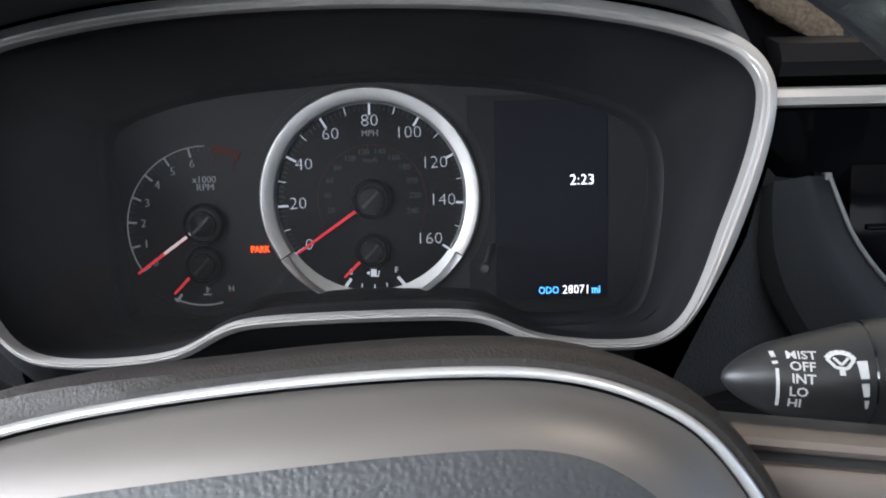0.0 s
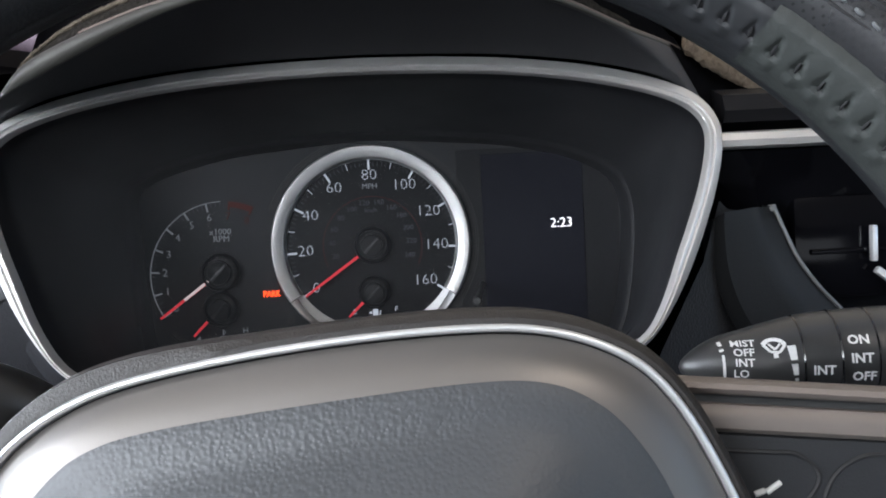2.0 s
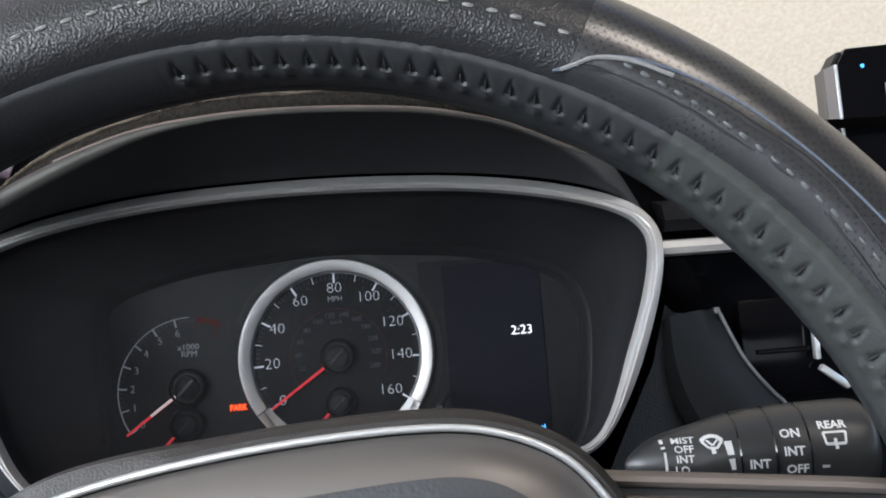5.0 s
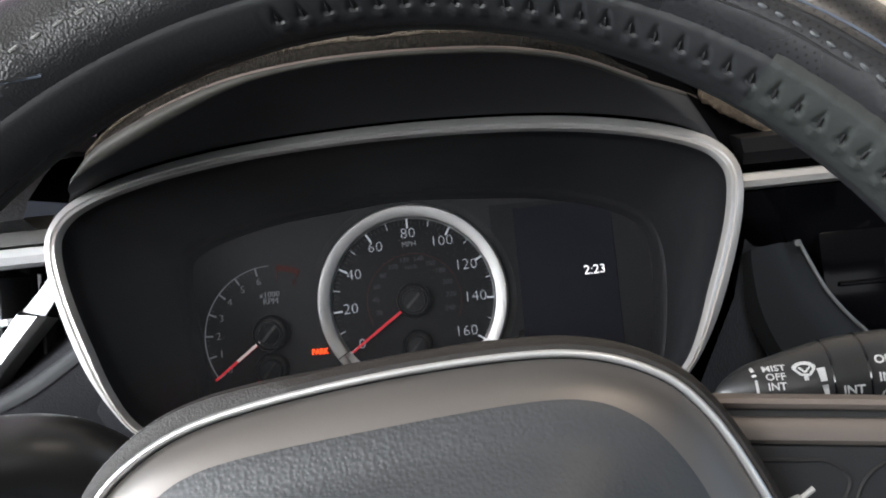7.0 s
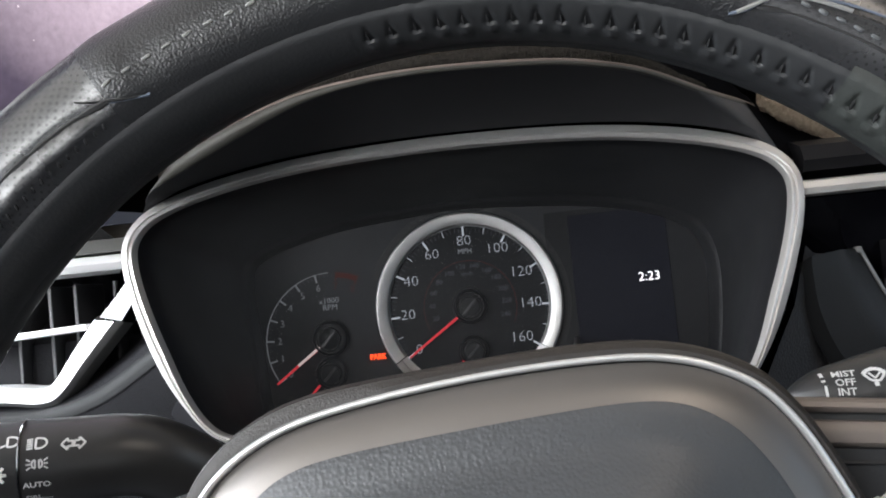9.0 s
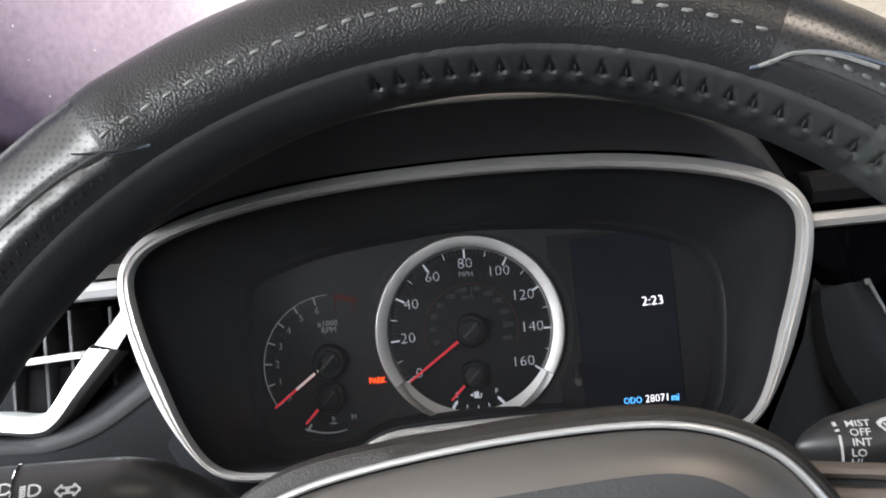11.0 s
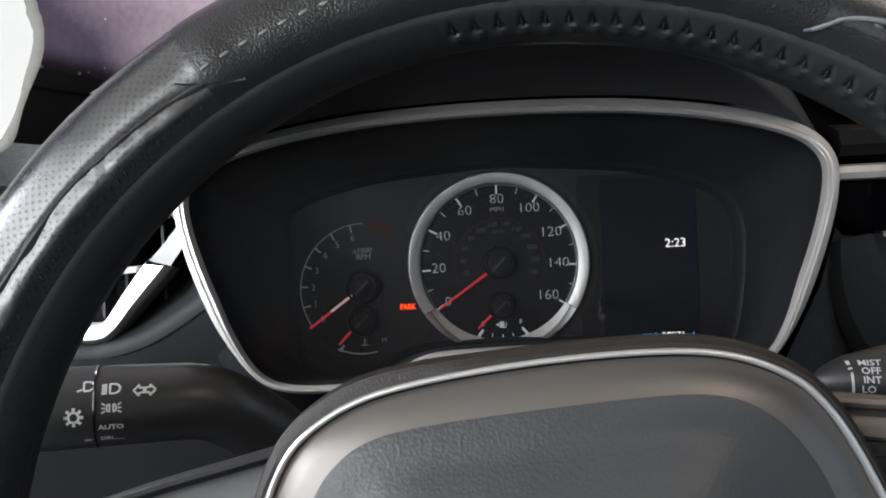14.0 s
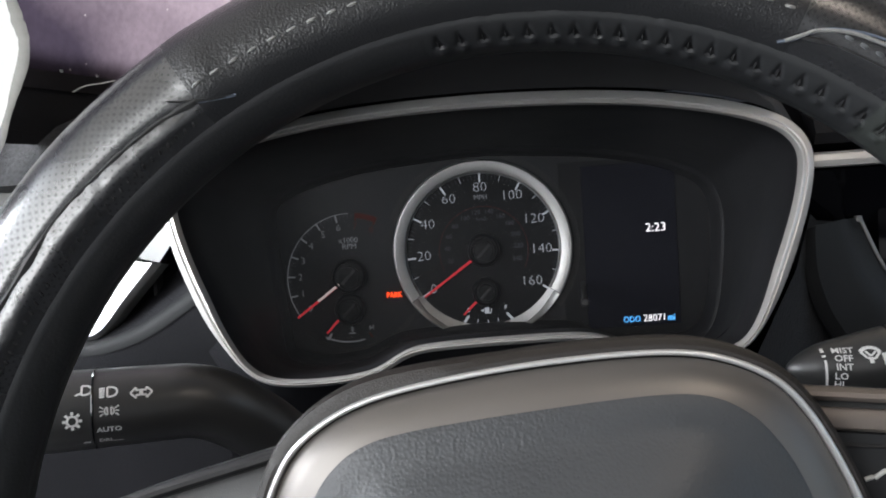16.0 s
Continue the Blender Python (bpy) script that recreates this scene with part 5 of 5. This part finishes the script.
front = [(.2975, .020), (.2975, .1505), (.3035, .1600), (.55, .1715), (.55, .020)]
part("glass", prism(front, -.024, -.018), SCREEN_GLASS, screen, "black glass front", smooth=False)
part("case", prism([(x + (.0 if x > .4 else -.002), z) for x, z in front], -.018, -.006), PLASTIC, screen, "dark case", smooth=False)
part("bevel", lofted([[(.2973, -.0242, z), (.2964, -.0244, z), (.2954, -.0236, z), (.2948, -.0200, z), (.2936, -.0150, z)] for z in (.020, .1506)]), RING_LOW, screen, "silver bevel")
part("case_side", lofted([[(.2935, -.0150, z), (.2928, -.0130, z - .001), (.2924, -.0100, z - .002), (.2924, -.0060, z - .002)] for z in (.020, .1515)]), CASE_GREY, screen, "pale grey side", smooth=False)
part("status_dot", lathe([(.0012, 0), (.0012, .0004), (.0004, .0005)], (.3125, -.0241, .1490), 12), LCD_BLUE, screen, "small blue light")
part("stand", box(.36, .50, -.012, .030, .010, .060, .006, 2), PLASTIC, screen, "black mount")
for z in (.1125, .0850):
    part("menu_key", joined([bar(.3340, z + .0040, .3640, z + .0040, .0013, -.0243), bar(.3340, z - .0040, .3640, z - .0040, .0013, -.0243), bar(.3340, z + .0040, .3340, z - .0040, .0013, -.0243), bar(.3640, z + .0040, .3640, z - .0040, .0013, -.0243)]), LCD_GREY, screen)
    part("menu_text", bar(.3320, z + .0105, .3640, z + .0105, .0040, -.0243), LCD_GREY_DIM, screen)
part("menu_line", bar(.3262, .028, .3255, .1380, .0006, -.0243), LCD_GREY_DIM, screen)

screen.matrix_world = T @ Matrix.Translation((.41, -.01, .03))

# ---- windscreen with its dusty cover, pillar and an added glowing side pane ----
base = [cover_foot(x) for x in (-.30 + 1.46 * (k / 60) ** 1.35 for k in range(61))]
head = [Vector((.28 + (p.x - .28) * .86, -.22 - .30 * (p.x - .28) ** 2, .600)) for p in base]
rows = []
for k in range(25):
    u = k / 24
    rows.append([b.lerp(h, u) + Vector((0, .03 * math.sin(math.pi * u), .03 * math.sin(math.pi * u))) for b, h in zip(base, head)])
screen_glass = thing("windscreen", "windscreen hung with a creased pale grey-beige cover", "windscreen", (.28, .2, .3), kind="structure")
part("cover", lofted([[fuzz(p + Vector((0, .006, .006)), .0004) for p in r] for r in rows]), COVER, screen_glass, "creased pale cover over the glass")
part("frit_band", lofted([[a.lerp(b, k) + Vector((0, -.001, -.001)) for a, b in zip(rows[0], rows[1])] for k in (0, .2, .38)]), FRIT, screen_glass, "black border of the glass")
for k in range(60):
    i = k * 0.55 + 2
    a = int(i)
    p = (rows[0][a].lerp(rows[0][a + 1], i - a)).lerp(rows[1][a].lerp(rows[1][a + 1], i - a), .44) + Vector((.001, -.003, -.002))
    part("frit_dot", lathe([(.0010, 0), (.0010, .0003)], p, 8, (0, -.7, -.7)), THREAD, screen_glass)

# unseen glowing pane, added to keep light on the rim's left
opening = spline([(-.332, .06, .400), (-.328, .06, .310), (-.3230, .06, .217), (-.3150, .06, .156), (-.3165, .06, .119), (-.3240, .06, .084), (-.3370, .06, .064), (-.3560, .06, .0540), (-.3790, .06, .0610), (-.4120, .06, .0760), (-.50, .06, .086)], 120)
opening = [fuzz(p + Vector((-.11, 0, 0)), .0010) for p in opening]
side = thing("side_glow_pane", "unseen glowing side pane added as fill light", "window", (-.42, .06, .2), kind="structure")
part("seal", tube(opening, [.0052 + .0012 * noise.noise(p * 45) for p in opening], 10), SEAL, side, "pale edging of the added pane")
part("pane", prism([(p.x, p.z) for p in opening] + [(-.62, .09), (-.62, .42)], .061, .064), PANE_GLOW, side, "glowing pane added to light the rim", smooth=False)

# white slip tucked behind the rim, its torn edge towards the dials
slip = thing("paper_slip", "overexposed white paper slip with torn edge behind the wheel", "paper", (-.15, -.275, .01))
torn = spline([(-.1345, 0, .1450), (-.1335, 0, .1300), (-.1322, 0, .1159), (-.1308, 0, .1021), (-.1290, 0, .0940), (-.1280, 0, .0872), (-.1292, 0, .0815), (-.1330, 0, .0722), (-.1378, 0, .0610), (-.1415, 0, .0568), (-.1480, 0, .0548), (-.1570, 0, .0542), (-.1640, 0, .0534), (-.1668, 0, .0490), (-.1675, 0, .0380), (-.1675, 0, .0200), (-.1660, 0, .0020), (-.1630, 0, -.0180), (-.1610, 0, -.0340)], 150)


def slip_at(x, z):
    # the foot of the slip bends back behind the rim
    u = max(0.0, min(1.0, (.030 - z) / .040))
    return Vector((x, -.285 + .0050 * u * u * (3 - 2 * u) + .0012 * noise.noise(Vector((x * 30, 0, z * 30))), z))


right, left = [], []
for p in torn:
    right.append(slip_at(p.x + .0005 * noise.noise(Vector((3, 0, p.z * 420))), p.z))
    left.append(slip_at(-.184, p.z))
# it stands a little way behind the rim
slip_eye = Vector((-.005, -.513, .029))
right, left = [[slip_eye + (p - slip_eye) * 1.26 - Vector((.0032, 0, 0)) for p in row] for row in (right, left)]
faces = [[l.lerp(r, k / 10) for l, r in zip(left, right)] for k in range(11)]
part("sheet", lofted([[p + Vector((0, .0003, 0)) for p in faces[0]]] + faces + [[p + Vector((0, .0003, 0)) for p in row] for row in reversed(faces)], caps=False), PAPER, slip)
part("torn_edge", tube([p + Vector((.0002, -.0002, 0)) for p in right], [.0019 + .0009 * noise.noise(p * 90) for p in right], 8, flat=.3), TORN, slip, "pale grey torn edge")

# ---- the closed cabin round the driver ----
def cabin(name, x0, x1, y0, y1, z0, z1, mat, label, category):
    me = bpy.data.meshes.new(name)
    bm = box(x0, x1, y0, y1, z0, z1, .012, 2)
    bm.to_mesh(me)
    bm.free()
    me.materials.append(mat)
    return tagged(new(name, me), label, category, kind="structure")


cabin("ceiling", -.66, 1.20, -2.0, -.18, 1.40, 1.45, LINER, "pale grey cloth headliner", "ceiling")
cabin("floor", -.66, 1.20, -2.0, .75, .20, .25, SEAT, "dark carpeted car floor", "floor")
cabin("wall_rear", -.66, 1.20, -2.05, -2.0, .20, 1.45, SEAT, "dark rear wall of the cabin", "wall")
cabin("wall_front", -.66, 1.20, .62, .66, .20, .94, SEAT, "dark bulkhead ahead of the dashboard", "wall")
for nm, x0, x1 in (("wall_left", -.70, -.66), ("wall_right", 1.20, 1.24)):
    cabin(nm, x0, x1, -2.0, .66, .20, .90, SEAT, "dark door below the window", "door")
    cabin(nm + "_top", x0, x1, -2.0, -.10, 1.36, 1.45, LINER, "pale roof rail above the window", "wall")
    cabin(nm + "_pillar", x0, x1, -2.0, -1.75, .90, 1.36, LINER, "pale pillar behind the window", "wall")
ground_me = bpy.data.meshes.new("ground")
bm = bmesh.new()
bmesh.ops.create_grid(bm, x_segments=8, y_segments=8, size=400)
bm.to_mesh(ground_me)
bm.free()
ground_me.materials.append(GROUND)
tagged(new("ground", ground_me), "pale concrete ground outside the car", "ground", kind="structure")
